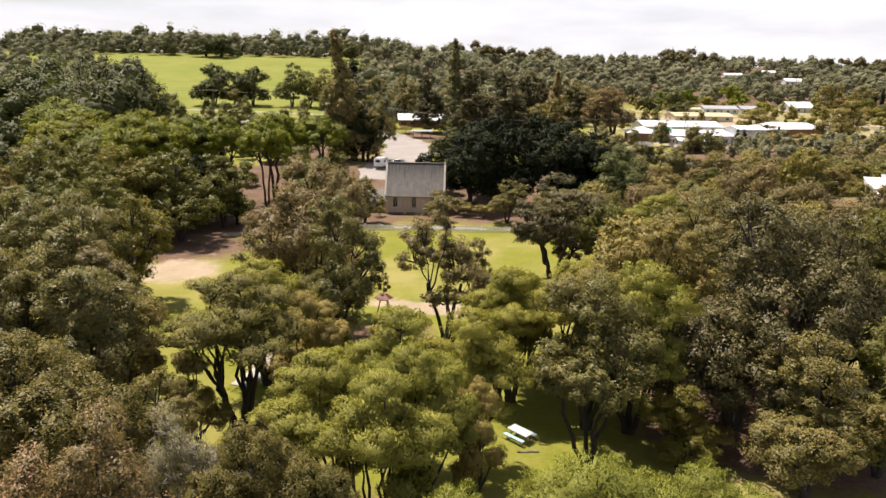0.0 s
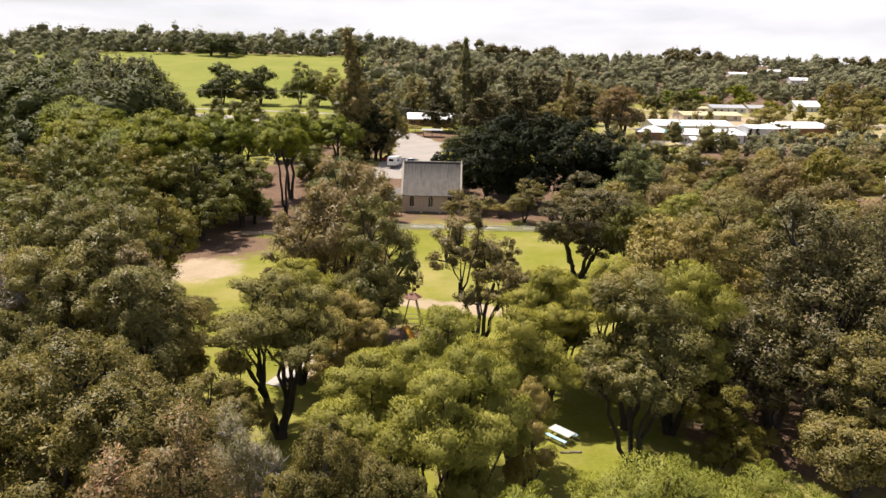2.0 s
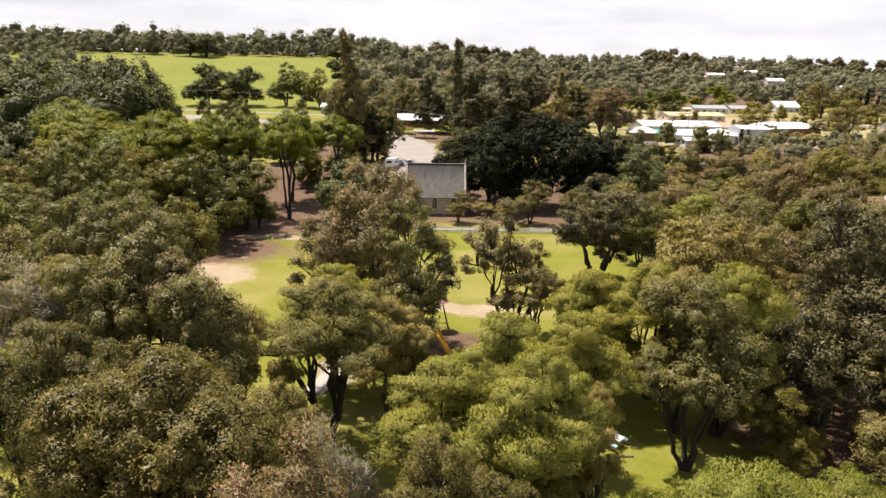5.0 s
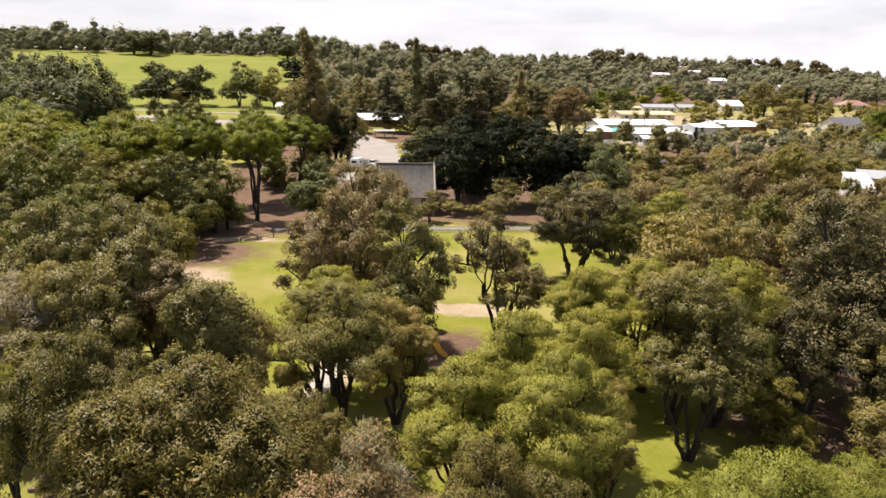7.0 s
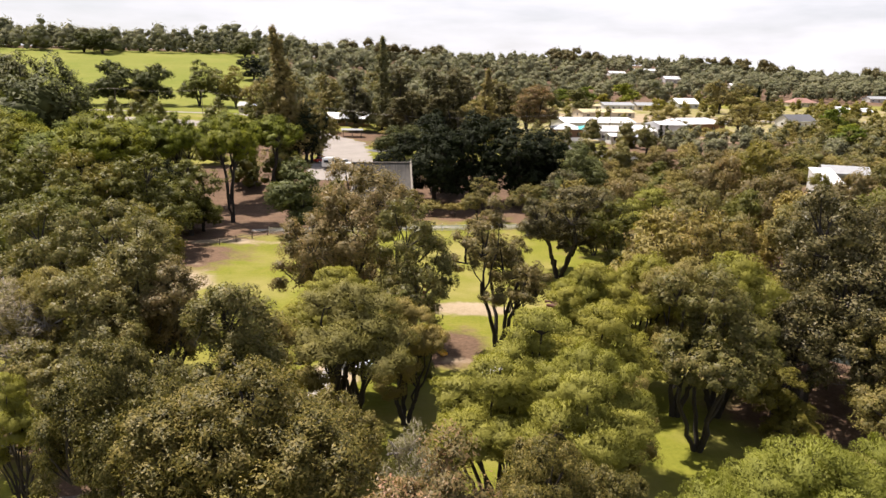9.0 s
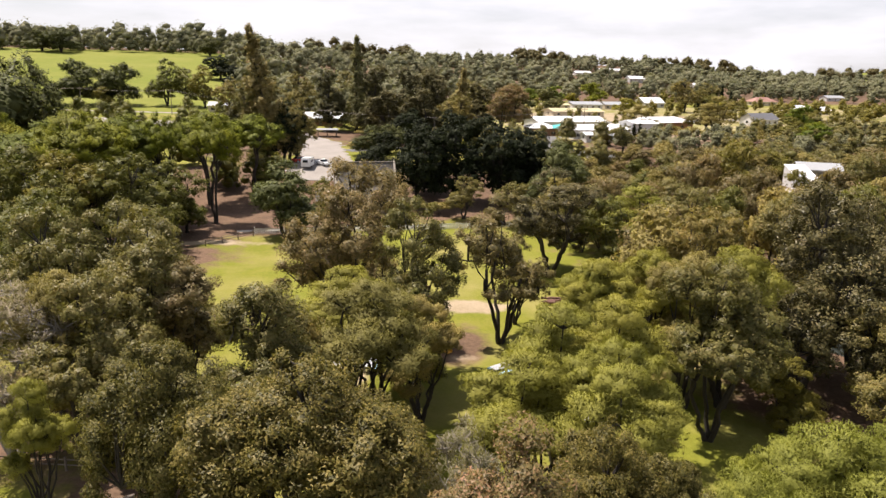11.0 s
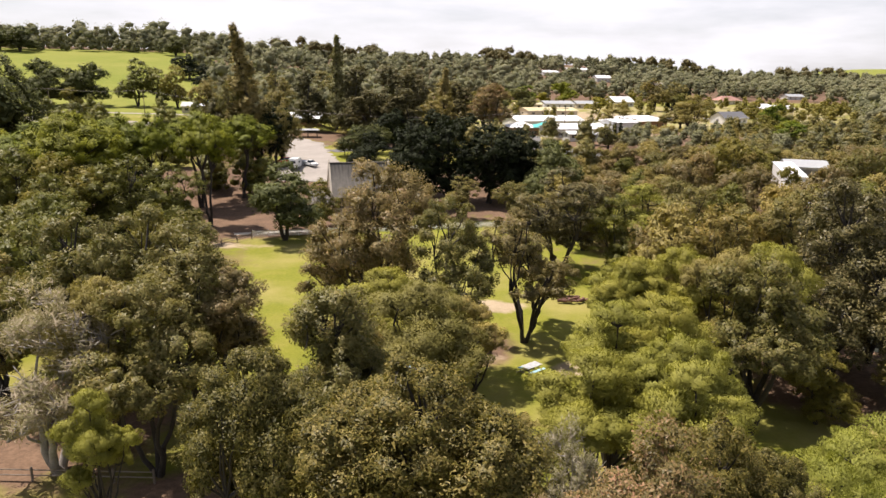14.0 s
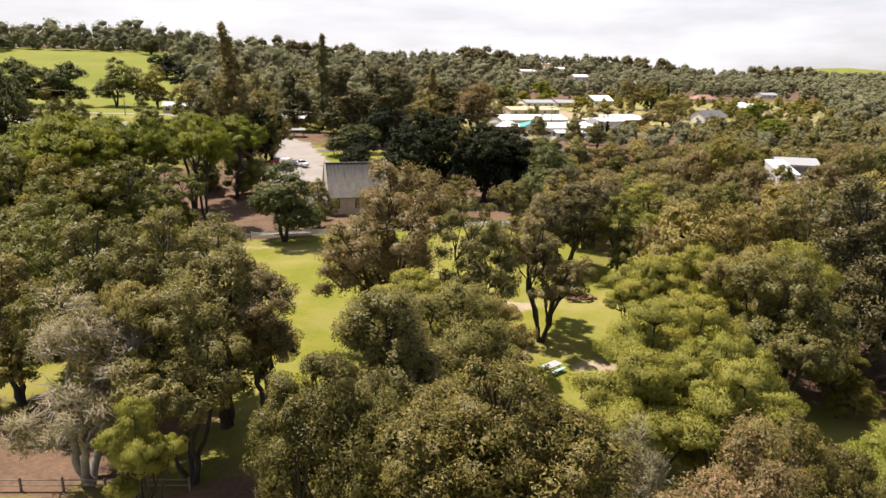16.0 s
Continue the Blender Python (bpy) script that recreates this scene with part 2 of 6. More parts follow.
# old roof sheets with dark streaks that run down from the ridge
CHURCH_ROOF, _nt, _b = material("streaked_grey_roof")
_co, _mp = _nt.nodes.new("ShaderNodeTexCoord"), _nt.nodes.new("ShaderNodeMapping")
_mp.inputs["Scale"].default_value = (2.6, 0.22, 0.22)
_n = _nt.nodes.new("ShaderNodeTexNoise")
_n.inputs["Scale"].default_value, _n.inputs["Detail"].default_value = 1.0, 5
link(_nt, _co.outputs["Object"], _mp.inputs[0])
link(_nt, _mp.outputs[0], _n.inputs["Vector"])
_g = noise_node(_nt, 1.1, 5, 0.65)
_c = mix(_nt, 0.65, ramp(_nt, _n.outputs["Fac"], [(0.32, (0.085, 0.078, 0.07)), (0.6, (0.19, 0.172, 0.15))]).outputs[0], ramp(_nt, _g.outputs["Fac"], [(0.3, (0.105, 0.095, 0.082)), (0.7, (0.205, 0.185, 0.16))]).outputs[0])
_sx = _nt.nodes.new("ShaderNodeSeparateXYZ")
link(_nt, _co.outputs["Object"], _sx.inputs[0])
_soot = math_node(_nt, "ADD", math_node(_nt, "MULTIPLY", _sx.outputs["Z"], 0.16), math_node(_nt, "MULTIPLY", _n.outputs["Fac"], 1.1))
_lichen = ramp(_nt, math_node(_nt, "SUBTRACT", _soot, 1.35), [(0.2, (0, 0, 0)), (0.75, (1, 1, 1))]).outputs[0]
_c = mix(_nt, _lichen, _c, (0.05, 0.046, 0.042))
link(_nt, _c, _b.inputs["Base Color"])
_b.inputs["Roughness"].default_value = 0.85

# ground: turf, dry turf, sand, leaf litter, pasture
GROUND, _nt, _b = material("turf_and_soil")
_att = _nt.nodes.new("ShaderNodeAttribute")
_att.attribute_name = "cover"
_sep = _nt.nodes.new("ShaderNodeSeparateColor")
link(_nt, _att.outputs["Color"], _sep.inputs[0])
_fine, _mid, _slow = noise_node(_nt, 2.3, 6, 0.7), noise_node(_nt, 0.22, 5, 0.62), noise_node(_nt, 0.035, 4, 0.6)
_turf = mix(_nt, 0.55, ramp(_nt, _mid.outputs["Fac"], [(0.32, (0.112, 0.136, 0.013)), (0.52, (0.158, 0.170, 0.019)), (0.72, (0.236, 0.208, 0.052))]).outputs[0],
            ramp(_nt, _fine.outputs["Fac"], [(0.3, (0.111, 0.117, 0.013)), (0.7, (0.215, 0.202, 0.033))]).outputs[0])
_dry = noise_node(_nt, 0.075, 4, 0.6)
_turf = mix(_nt, ramp(_nt, _dry.outputs["Fac"], [(0.44, (0, 0, 0)), (0.66, (0.75, 0.75, 0.75))]).outputs[0], _turf, (0.262, 0.222, 0.078))
_sand = mix(_nt, 0.5, ramp(_nt, _mid.outputs["Fac"], [(0.3, (0.240, 0.186, 0.112)), (0.7, (0.400, 0.324, 0.224))]).outputs[0], ramp(_nt, _fine.outputs["Fac"], [(0.3, (0.224, 0.174, 0.104)), (0.7, (0.368, 0.292, 0.200))]).outputs[0])
_litter = mix(_nt, 0.5, ramp(_nt, _mid.outputs["Fac"], [(0.3, (0.062, 0.038, 0.023)), (0.7, (0.190, 0.116, 0.074))]).outputs[0], ramp(_nt, _fine.outputs["Fac"], [(0.3, (0.048, 0.032, 0.021)), (0.7, (0.215, 0.140, 0.092))]).outputs[0])
_past = mix(_nt, 0.5, ramp(_nt, _mid.outputs["Fac"], [(0.3, (0.128, 0.150, 0.019)), (0.7, (0.176, 0.186, 0.032))]).outputs[0], ramp(_nt, _slow.outputs["Fac"], [(0.35, (0.128, 0.154, 0.021)), (0.65, (0.208, 0.201, 0.048))]).outputs[0])


def _edge(channel):
    soft = math_node(_nt, "ADD", _sep.outputs[channel], math_node(_nt, "MULTIPLY", math_node(_nt, "SUBTRACT", _mid.outputs["Fac"], 0.5), 0.9))
    return ramp(_nt, soft, [(0.38, (0, 0, 0)), (0.62, (1, 1, 1))]).outputs[0]


_c = mix(_nt, _edge("Blue"), _turf, _past)
_c = mix(_nt, _edge("Green"), _c, _litter)
_c = mix(_nt, _edge("Red"), _c, _sand)
link(_nt, _c, _b.inputs["Base Color"])
_b.inputs["Roughness"].default_value = 0.95
_b.inputs["Specular IOR Level"].default_value = 0.15
bump(_nt, _b, _fine.outputs["Fac"], 0.6, 0.12)


# ---- the lie of the land ----
def step(a, b, v):
    t = np.clip((v - a) / (b - a), 0, 1)
    return t * t * (3 - 2 * t)


LAND_Y = [-1000, 138, 158, 175, 217, 263, 300, 343, 450, 600, 700, 900, 5000]
LAND_HILL = [0, 0, 2.0, 4.3, 4.9, 8, 9.5, 11.2, 20, 38, 46, 44, 40]
LAND_TOWN = [0, 0, 2.0, 4.3, 4.9, 6.5, 7, 7.3, 9, 17, 28, 45, 32]


def ground(x, y):
    """Height of the land: a flat park, a hill with a paddock on one side, a town bank on the other."""
    x, y = np.asarray(x, float), np.asarray(y, float)
    hill = 1 - step(-0.15, 0.2, x / np.maximum(y, 1))
    z = hill * np.interp(y, LAND_Y, LAND_HILL) + (1 - hill) * np.interp(y, LAND_Y, LAND_TOWN)
    bank = 8.5 * step(50, 100, y) - 4 * np.exp(-((y - 140) / 16) ** 2)
    k = step(35, 70, x) * (1 - step(200, 262, y))
    z = z * (1 - k) + bank * k
    z = z - 13 * step(0.45, 0.75, x / np.maximum(y, 1)) * step(550, 800, y)
    z = z - 1.5 * np.exp(-(creek(x, y) / 3.4) ** 4) * (1 - step(64, 76, y))
    return z + 72 * np.exp(-((x - 2850) / 520) ** 2 - ((y - 2700) / 500) ** 2)


CREEK = [(24, 90), (30, 75), (37, 60), (46, 49), (60, 40), (110, 20)]


def creek(x, y):
    """Distance from the creek's middle line."""
    best = np.full(np.shape(x), 1e9)
    for (x0, y0), (x1, y1) in zip(CREEK[:-1], CREEK[1:]):
        dx, dy = x1 - x0, y1 - y0
        u = np.clip(((x - x0) * dx + (y - y0) * dy) / (dx * dx + dy * dy), 0, 1)
        best = np.minimum(best, np.hypot(x - x0 - u * dx, y - y0 - u * dy))
    return best


def gz(x, y):
    return float(ground(x, y))


def blob(x, y, cx, cy, rx, ry, turn=0.0):
    c, s = math.cos(radians(turn)), math.sin(radians(turn))
    u, v = (x - cx) * c + (y - cy) * s, -(x - cx) * s + (y - cy) * c
    return np.exp(-((u / rx) ** 2 + (v / ry) ** 2) * 0.7)


def mesh_arrays(name, verts, faces, mat, smooth=False, normals=None):
    """A mesh from vertex and equal-sided face arrays."""
    me = bpy.data.meshes.new(name)
    verts, faces = np.asarray(verts, np.float32), np.asarray(faces, np.int32)
    n, k = faces.shape
    me.vertices.add(len(verts))
    me.vertices.foreach_set("co", verts.ravel())
    me.loops.add(n * k)
    me.loops.foreach_set("vertex_index", faces.ravel())
    me.polygons.add(n)
    me.polygons.foreach_set("loop_start", np.arange(0, n * k, k, dtype=np.int32))
    me.polygons.foreach_set("loop_total", np.full(n, k, dtype=np.int32))
    me.update(calc_edges=True)
    if smooth:
        me.polygons.foreach_set("use_smooth", np.ones(n, dtype=bool))
    if normals is not None:
        me.polygons.foreach_set("use_smooth", np.ones(n, dtype=bool))
        me.attributes.new("custom_normal", "FLOAT_VECTOR", "POINT").data.foreach_set("vector", np.asarray(normals, np.float32).ravel())
    me.materials.append(mat)
    return me


def graded(lo, hi, fine, reach, growth=1.09):
    mid = list(np.arange(lo, hi + 1e-6, fine))
    up, s = [mid[-1]], fine
    while up[-1] < reach[1]:
        s *= growth
        up.append(up[-1] + s)
    down, s = [mid[0]], fine
    while down[-1] > reach[0]:
        s *= growth
        down.append(down[-1] - s)
    return np.array(down[:0:-1] + mid + up[1:])


gx, gy = graded(-60, 60, 1.0, (-3600, 3600)), graded(5, 150, 1.0, (-900, 4200), 1.06)
GX, GY = np.meshgrid(gx, gy)
GZ = ground(GX, GY) + 0.05 * np.sin(GX * 0.31 + GY * 0.17) * np.cos(GY * 0.23)
nx, ny = len(gx), len(gy)
gi = np.arange(nx * ny).reshape(ny, nx)
gf = np.stack([gi[:-1, :-1], gi[:-1, 1:], gi[1:, 1:], gi[1:, :-1]], -1).reshape(-1, 4)
ground_mesh = mesh_arrays("ground", np.stack([GX, GY, GZ], -1).reshape(-1, 3), gf, GROUND, True)
sand = (0.8 * blob(GX, GY, -4, 78.5, 6, 2.2, -14) + 0.55 * blob(GX, GY, 1.5, 76, 4, 2, 5) + 1.0 * blob(GX, GY, -37, 91, 6, 5, 25) + 0.3 * blob(GX, GY, -33, 101, 8, 2, 8)
        + 0.5 * blob(GX, GY, -4.4, 62.6, 2.4, 1.6) + 0.7 * blob(GX, GY, -16, 60, 3, 4) + 0.3 * blob(GX, GY, 19, 51, 3, 2) + 0.75 * blob(GX, GY, 3, 58, 3, 2) + 0.25 * blob(GX, GY, -42, 51, 5, 2)
        + 0.35 * blob(GX, GY, 8.5, 46, 2.5, 2) + 0.45 * blob(GX, GY, -26, 112, 6, 2) + 0.8 * blob(GX, GY, -34, 114, 5, 1.5)
        + 0.9 * blob(GX, GY, 125, 340, 26, 16) + 0.6 * blob(GX, GY, 170, 330, 25, 9) + 0.7 * blob(GX, GY, -88, 309, 20, 4))
# leaf litter; the patch behind the pines also paints their shade onto lawn
litter = (1.0 * blob(GX, GY, -41, 57, 8, 8) + 1.2 * blob(GX, GY, -36, 138, 18, 15) + 1.0 * blob(GX, GY, -42, 160, 20, 12) + 0.9 * blob(GX, GY, -22, 152, 7, 12) + 1.0 * blob(GX, GY, -5.5, 66, 5, 4.5) + 0.9 * blob(GX, GY, -14, 30, 16, 12) + 1.0 * blob(GX, GY, 27, 50, 10, 9)
          + 0.7 * blob(GX, GY, -44, 104, 12, 7) + 0.8 * blob(GX, GY, -22, 125, 7, 4) + 1.0 * blob(GX, GY, 16, 148, 28, 22) + 1.0 * blob(GX, GY, -2, 243, 16, 9) + 1.0 * blob(GX, GY, 14, 222, 18, 12) + 0.9 * blob(GX, GY, -32, 205, 14, 22) + 0.75 * blob(GX, GY, -30, 44, 4, 4)
          + 0.9 * blob(GX, GY, 50, 88, 26, 22) + 0.9 * blob(GX, GY, -85, 105, 38, 30) + 0.8 * blob(GX, GY, 110, 130, 40, 30))
slope = GX / np.maximum(GY, 1)
town = step(0.16, 0.22, slope) * step(185, 200, GY) * (1 - step(430, 480, GY))
sand = sand + 0.48 * town
brush = step(0.3, 0.36, slope) * step(135, 155, GY) * (1 - step(240, 262, GY))
past = np.maximum(step(290, 305, GY) * (1 - step(-0.13, -0.10, slope)), step(2000, 2300, GY))
woods = np.maximum(step(450, 500, GY) * step(-0.13, -0.08, slope), step(640, 660, GY)) * (1 - step(2000, 2300, GY))
cover = np.stack([np.clip(sand, 0, 1), np.clip(np.maximum(litter, 0.9 * np.maximum(woods, brush)), 0, 1), past, np.ones_like(sand)], -1).reshape(-1, 4).astype(np.float32)
att = ground_mesh.color_attributes.new("cover", "FLOAT_COLOR", "POINT")
att.data.foreach_set("color", cover.ravel())
tagged(new("ground", ground_mesh), "yellow-green park turf with sand and leaf litter", "ground", kind="structure")


def strip(name, pts, width, mat, label, lift=0.04, wobble=0.15, seed=3):
    """A band of ground cover laid along a line of points, following the land."""
    r = np.random.default_rng(seed)
    line = []
    for (x0, y0), (x1, y1) in zip(pts[:-1], pts[1:]):
        n = max(2, int(math.hypot(x1 - x0, y1 - y0) / 1.5))
        line += [(x0 + (x1 - x0) * i / n, y0 + (y1 - y0) * i / n) for i in range(n)]
    line = np.array(line + [pts[-1]])
    d = np.gradient(line, axis=0)
    d /= np.linalg.norm(d, axis=1)[:, None]
    side = np.stack([-d[:, 1], d[:, 0]], 1)
    cols = max(3, int(width / 2) + 1)
    rows_ = []
    for u in np.linspace(-0.5, 0.5, cols):
        e = wobble * r.normal(size=len(line))[:, None] if abs(u) == 0.5 else 0
        rows_.append(line + side * (u * width + e))
    p = np.stack(rows_, 1)
    v = np.concatenate([p, (ground(p[..., 0], p[..., 1]) + lift)[..., None]], -1)
    idx = np.arange(len(line) * cols).reshape(len(line), cols)
    f = np.stack([idx[:-1, :-1], idx[:-1, 1:], idx[1:, 1:], idx[1:, :-1]], -1).reshape(-1, 4)[:, ::-1]
    return tagged(new(name, mesh_arrays(name, v.reshape(-1, 3), f, mat, True)), label, "ground cover", kind="structure")


water_line = [(33, 68), (37, 60), (46, 49), (60, 40), (108, 21)]
water = strip("water", water_line, 7.6, WATER, "still grey creek water in the shade of the trees", 0.0, 0.1)
for v in water.data.vertices:
    v.co.z = -0.6
strip("road", [(-14.5, 162), (-13.5, 170), (-11, 190), (-12, 222), (-22, 242), (-52, 262), (-110, 285)], 14.0, GRAVEL, "pale gravel car park and drive", 0.06, 0.7)
strip("road", [(-4, 205), (12, 212), (34, 208), (50, 190), (57, 178), (60, 164)], 6.0, ASPHALT, "grey asphalt side street", 0.06)
strip("road", [(52, 188), (62, 215), (72, 250), (90, 290), (150, 312), (210, 325), (290, 330)], 6.5, ASPHALT, "grey asphalt town street", 0.06)
strip("road", [(-160, 316), (-88, 309), (-50, 300), (-34, 272)], 4.0, GRAVEL, "pale gravel farm track", 0.06)
strip("pavement", [(-17.8, 55.5), (-16.6, 59), (-15.4, 64)], 2.0, CONCRETE, "pale concrete footpath", 0.04, 0.02)
strip("pavement", [(-30, 121.6), (0, 121.6), (45, 121.6)], 1.6, CONCRETE, "pale concrete footpath behind the fence", 0.04, 0.02)
strip("pavement", [(60, 96), (66, 101), (70, 105)], 9.0, CONCRETE, "pale concrete apron before the shed", 0.06, 0.1)


# ---- building blocks ----
def part(name, bm, mat, parent=None, label=""):
    me = bpy.data.meshes.new(name)
    bm.to_mesh(me)
    bm.free()
    me.materials.append(mat)
    ob = new(name, me)
    ob.parent = parent
    return tagged(ob, label)


def thing(name, m, label, category, group="", kind=""):
    ob = new(name)
    ob.empty_display_size = 0.3
    ob.matrix_basis = m
    return tagged(ob, label, category, group, kind)


def box(bm, x0, y0, z0, x1, y1, z1, m=None, bevel=0.0):
    geo = bmesh.ops.create_cube(bm, size=1.0)["verts"]
    t = Matrix.Translation(((x0 + x1) / 2, (y0 + y1) / 2, (z0 + z1) / 2)) @ Matrix.Diagonal((x1 - x0, y1 - y0, z1 - z0, 1))
    bmesh.ops.transform(bm, matrix=(m @ t) if m else t, verts=geo)
    if bevel:
        bmesh.ops.bevel(bm, geom=list({e for v in geo for e in v.link_edges}), offset=bevel, segments=1, affect="EDGES")
    return bm


def rod(bm, a, b, r0, r1=None, sides=8):
    a, b = Vector(a), Vector(b)
    d = b - a
    geo = bmesh.ops.create_cone(bm, cap_ends=True, segments=sides, radius1=r0, radius2=r0 if r1 is None else r1, depth=d.length)["verts"]
    bmesh.ops.transform(bm, matrix=Matrix.Translation((a + b) / 2) @ d.to_track_quat("Z", "Y").to_matrix().to_4x4(), verts=geo)
    return bm


def slab(outline, holes, thick, m=None):
    """An upright wall in the xz plane, its face at y = 0 and its back at y = thick, with openings cut through."""
    bm = bmesh.new()
    loops = [outline] + list(holes)
    front = [[bm.verts.new((x, 0, z)) for x, z in lp] for lp in loops]
    edges = [bm.edges.new((lp[i], lp[(i + 1) % len(lp)])) for lp in front for i in range(len(lp))]
    bmesh.ops.triangle_fill(bm, use_beauty=True, edges=edges)
    faces = list(bm.faces)
    twin = {v: bm.verts.new(v.co + Vector((0, thick, 0))) for v in list(bm.verts)}
    for f in faces:
        bm.faces.new([twin[v] for v in reversed(f.verts)])
    for lp in front:
        for i, v in enumerate(lp):
            u = lp[(i + 1) % len(lp)]
            bm.faces.new((v, u, twin[u], twin[v]))
    bmesh.ops.recalc_face_normals(bm, faces=bm.faces)
    if m:
        bmesh.ops.transform(bm, matrix=m, verts=bm.verts)
    return bm


def sheet(bm, corners, thick):
    """A flat panel through the corners, thick metres deep below them."""
    pts = [Vector(c) for c in corners]
    n = (pts[1] - pts[0]).cross(pts[2] - pts[0]).normalized()
    if n.z < 0:
        n = -n
    top, low = [bm.verts.new(p) for p in pts], [bm.verts.new(p - n * thick) for p in pts]
    bm.faces.new(top)
    bm.faces.new(low[::-1])
    for i in range(len(pts)):
        j = (i + 1) % len(pts)
        bm.faces.new((top[i], low[i], low[j], top[j]))
    bmesh.ops.recalc_face_normals(bm, faces=bm.faces)
    return bm


def rect(x0, z0, x1, z1):
    return [(x0, z0), (x1, z0), (x1, z1), (x0, z1)]


def lancet(cx, z0, z1, w, rise):
    """A pointed-arch opening."""
    pts = [(cx - w / 2, z0), (cx + w / 2, z0), (cx + w / 2, z1 - rise)]
    pts += [(cx + w / 2 * math.cos(a) , z1 - rise + rise * math.sin(a)) for a in (0.5, 1.0)]
    pts += [(cx, z1)]
    pts += [(cx - w / 2 * math.cos(a), z1 - rise + rise * math.sin(a)) for a in (1.0, 0.5)]
    return pts + [(cx - w / 2, z1 - rise)]


# ---- trees ----
def unit(v):
    return v / np.maximum(np.linalg.norm(v, axis=-1, keepdims=True), 1e-9)


def leaf_blades(P, D, length, width, r, along=0.0, hang=0.0, tousle=0.42, ruffle=0.55, inner=0):
    """One slim blade a leaf spray, from the points P; along: how far they point outwards along D, hang: how far they droop."""
    n = len(P)
    N = unit(D + np.array([0, 0, 0.3]) + r.normal(size=(n, 3)) * tousle)
    a = np.cross(N, unit(r.normal(size=(n, 3))))
    a = unit(unit(a) + D * along + np.array([0, 0, -hang]))
    b = unit(np.cross(a, N))
    L = (length * r.uniform(0.55, 1.4, n))[:, None]
    W = (width * r.uniform(0.6, 1.4, n))[:, None]
    L[:inner] *= 1.7
    W[:inner] *= 2.2
    face = np.cross(b, a)
    b = b * np.where((face * D).sum(1) < 0, -1.0, 1.0)[:, None]
    V = np.stack([P - b * W / 2 - a * L * 0.3, P + b * W / 2 - a * L * 0.2, P + a * L * 0.7], 1).reshape(-1, 3)
    soft = unit(D + np.array([0, 0, 0.15]) + ruffle * np.cross(b, a))
    return V, np.arange(n * 3).reshape(n, 3), np.repeat(soft, 3, 0)


def puff(c, rad, squash, n, r, low=-0.35, shell=0.3, bumps=6, heart=None, whole=0.6, inner=0):
    """Points and outward directions in one leafy clump, itself made of smaller billows; heart: the middle of its bough."""
    c = np.asarray(c, float)
    sub = unit(r.normal(size=(bumps, 3)) + np.array([0, 0, 0.3]))
    size = r.uniform(0.42, 0.62, bumps)
    d = unit(r.normal(size=(int(n * 1.35) + 4, 3)))
    k = r.integers(bumps, size=len(d))
    d = unit(d + sub[k] * 0.45)
    off = sub[k] * 0.56 + d * (size[k] * (1 - shell * r.uniform(0, 1, len(d)) ** 1.5))[:, None]
    keep = np.flatnonzero(off[:, 2] > low)[:n]
    off, d, k = off[keep], d[keep], k[keep]
    off[:inner] *= r.uniform(0.2, 0.65, (len(off[:inner]), 1))
    P = c + off * rad * np.array([1, 1, squash])
    D = d * 0.8 + sub[k] * 0.45
    if heart is not None:
        D = D + whole * unit(P - heart)
    return P, unit(D)


BALL = bmesh.new()
bmesh.ops.create_icosphere(BALL, subdivisions=1, radius=1.0)
BALL_V = np.array([v.co[:] for v in BALL.verts])
BALL_F = np.array([[v.index for v in f.verts] for f in BALL.faces])
BALL.free()


def core_lump(c, rad, squash, r):
    """The shaded inside of a clump, a small crumpled lump behind its leaves."""
    v = BALL_V * (rad * r.uniform(0.6, 1.2, (len(BALL_V), 1))) * np.array([1, 1, squash]) + np.asarray(c)
    return v, BALL_F, BALL_V


def tube_arrays(path, radii, sides):
    path = np.asarray(path, float)
    t = unit(np.gradient(path, axis=0))
    ref = np.where(np.abs(t[:, 2:3]) > 0.9, [[1.0, 0, 0]], [[0, 0, 1.0]])
    u = unit(np.cross(t, ref))
    w = np.cross(t, u)
    ang = np.linspace(0, 2 * np.pi, sides, endpoint=False)
    ring = u[:, None] * np.cos(ang)[None, :, None] + w[:, None] * np.sin(ang)[None, :, None]
    V = (path[:, None] + ring * np.asarray(radii)[:, None, None]).reshape(-1, 3)
    i = np.arange(len(path) * sides).reshape(len(path), sides)
    j = np.roll(i, -1, 1)
    return V, np.stack([i[:-1], j[:-1], j[1:], i[1:]], -1).reshape(-1, 4)


def joined(pieces):
    V, F, N, k = [], [], [], 0
    for v, f, *n in pieces:
        V.append(v)
        F.append(f + k)
        N += n
        k += len(v)
    return (np.concatenate(V), np.concatenate(F)) + ((np.concatenate(N),) if N else ())


def bend(a, b, r, sag=0.12, n=6, rise=0.25):
    """A crooked limb from a to b."""
    a, b = np.asarray(a, float), np.asarray(b, float)
    t = np.linspace(0, 1, n)[:, None]
    d = np.linalg.norm(b - a)
    p = a + (b - a) * t + np.array([0, 0, 1.0]) * rise * d * (t * (1 - t)) * 0.8
    p[1:-1] += r.normal(size=(n - 2, 3)) * sag * d * 0.35
    return p


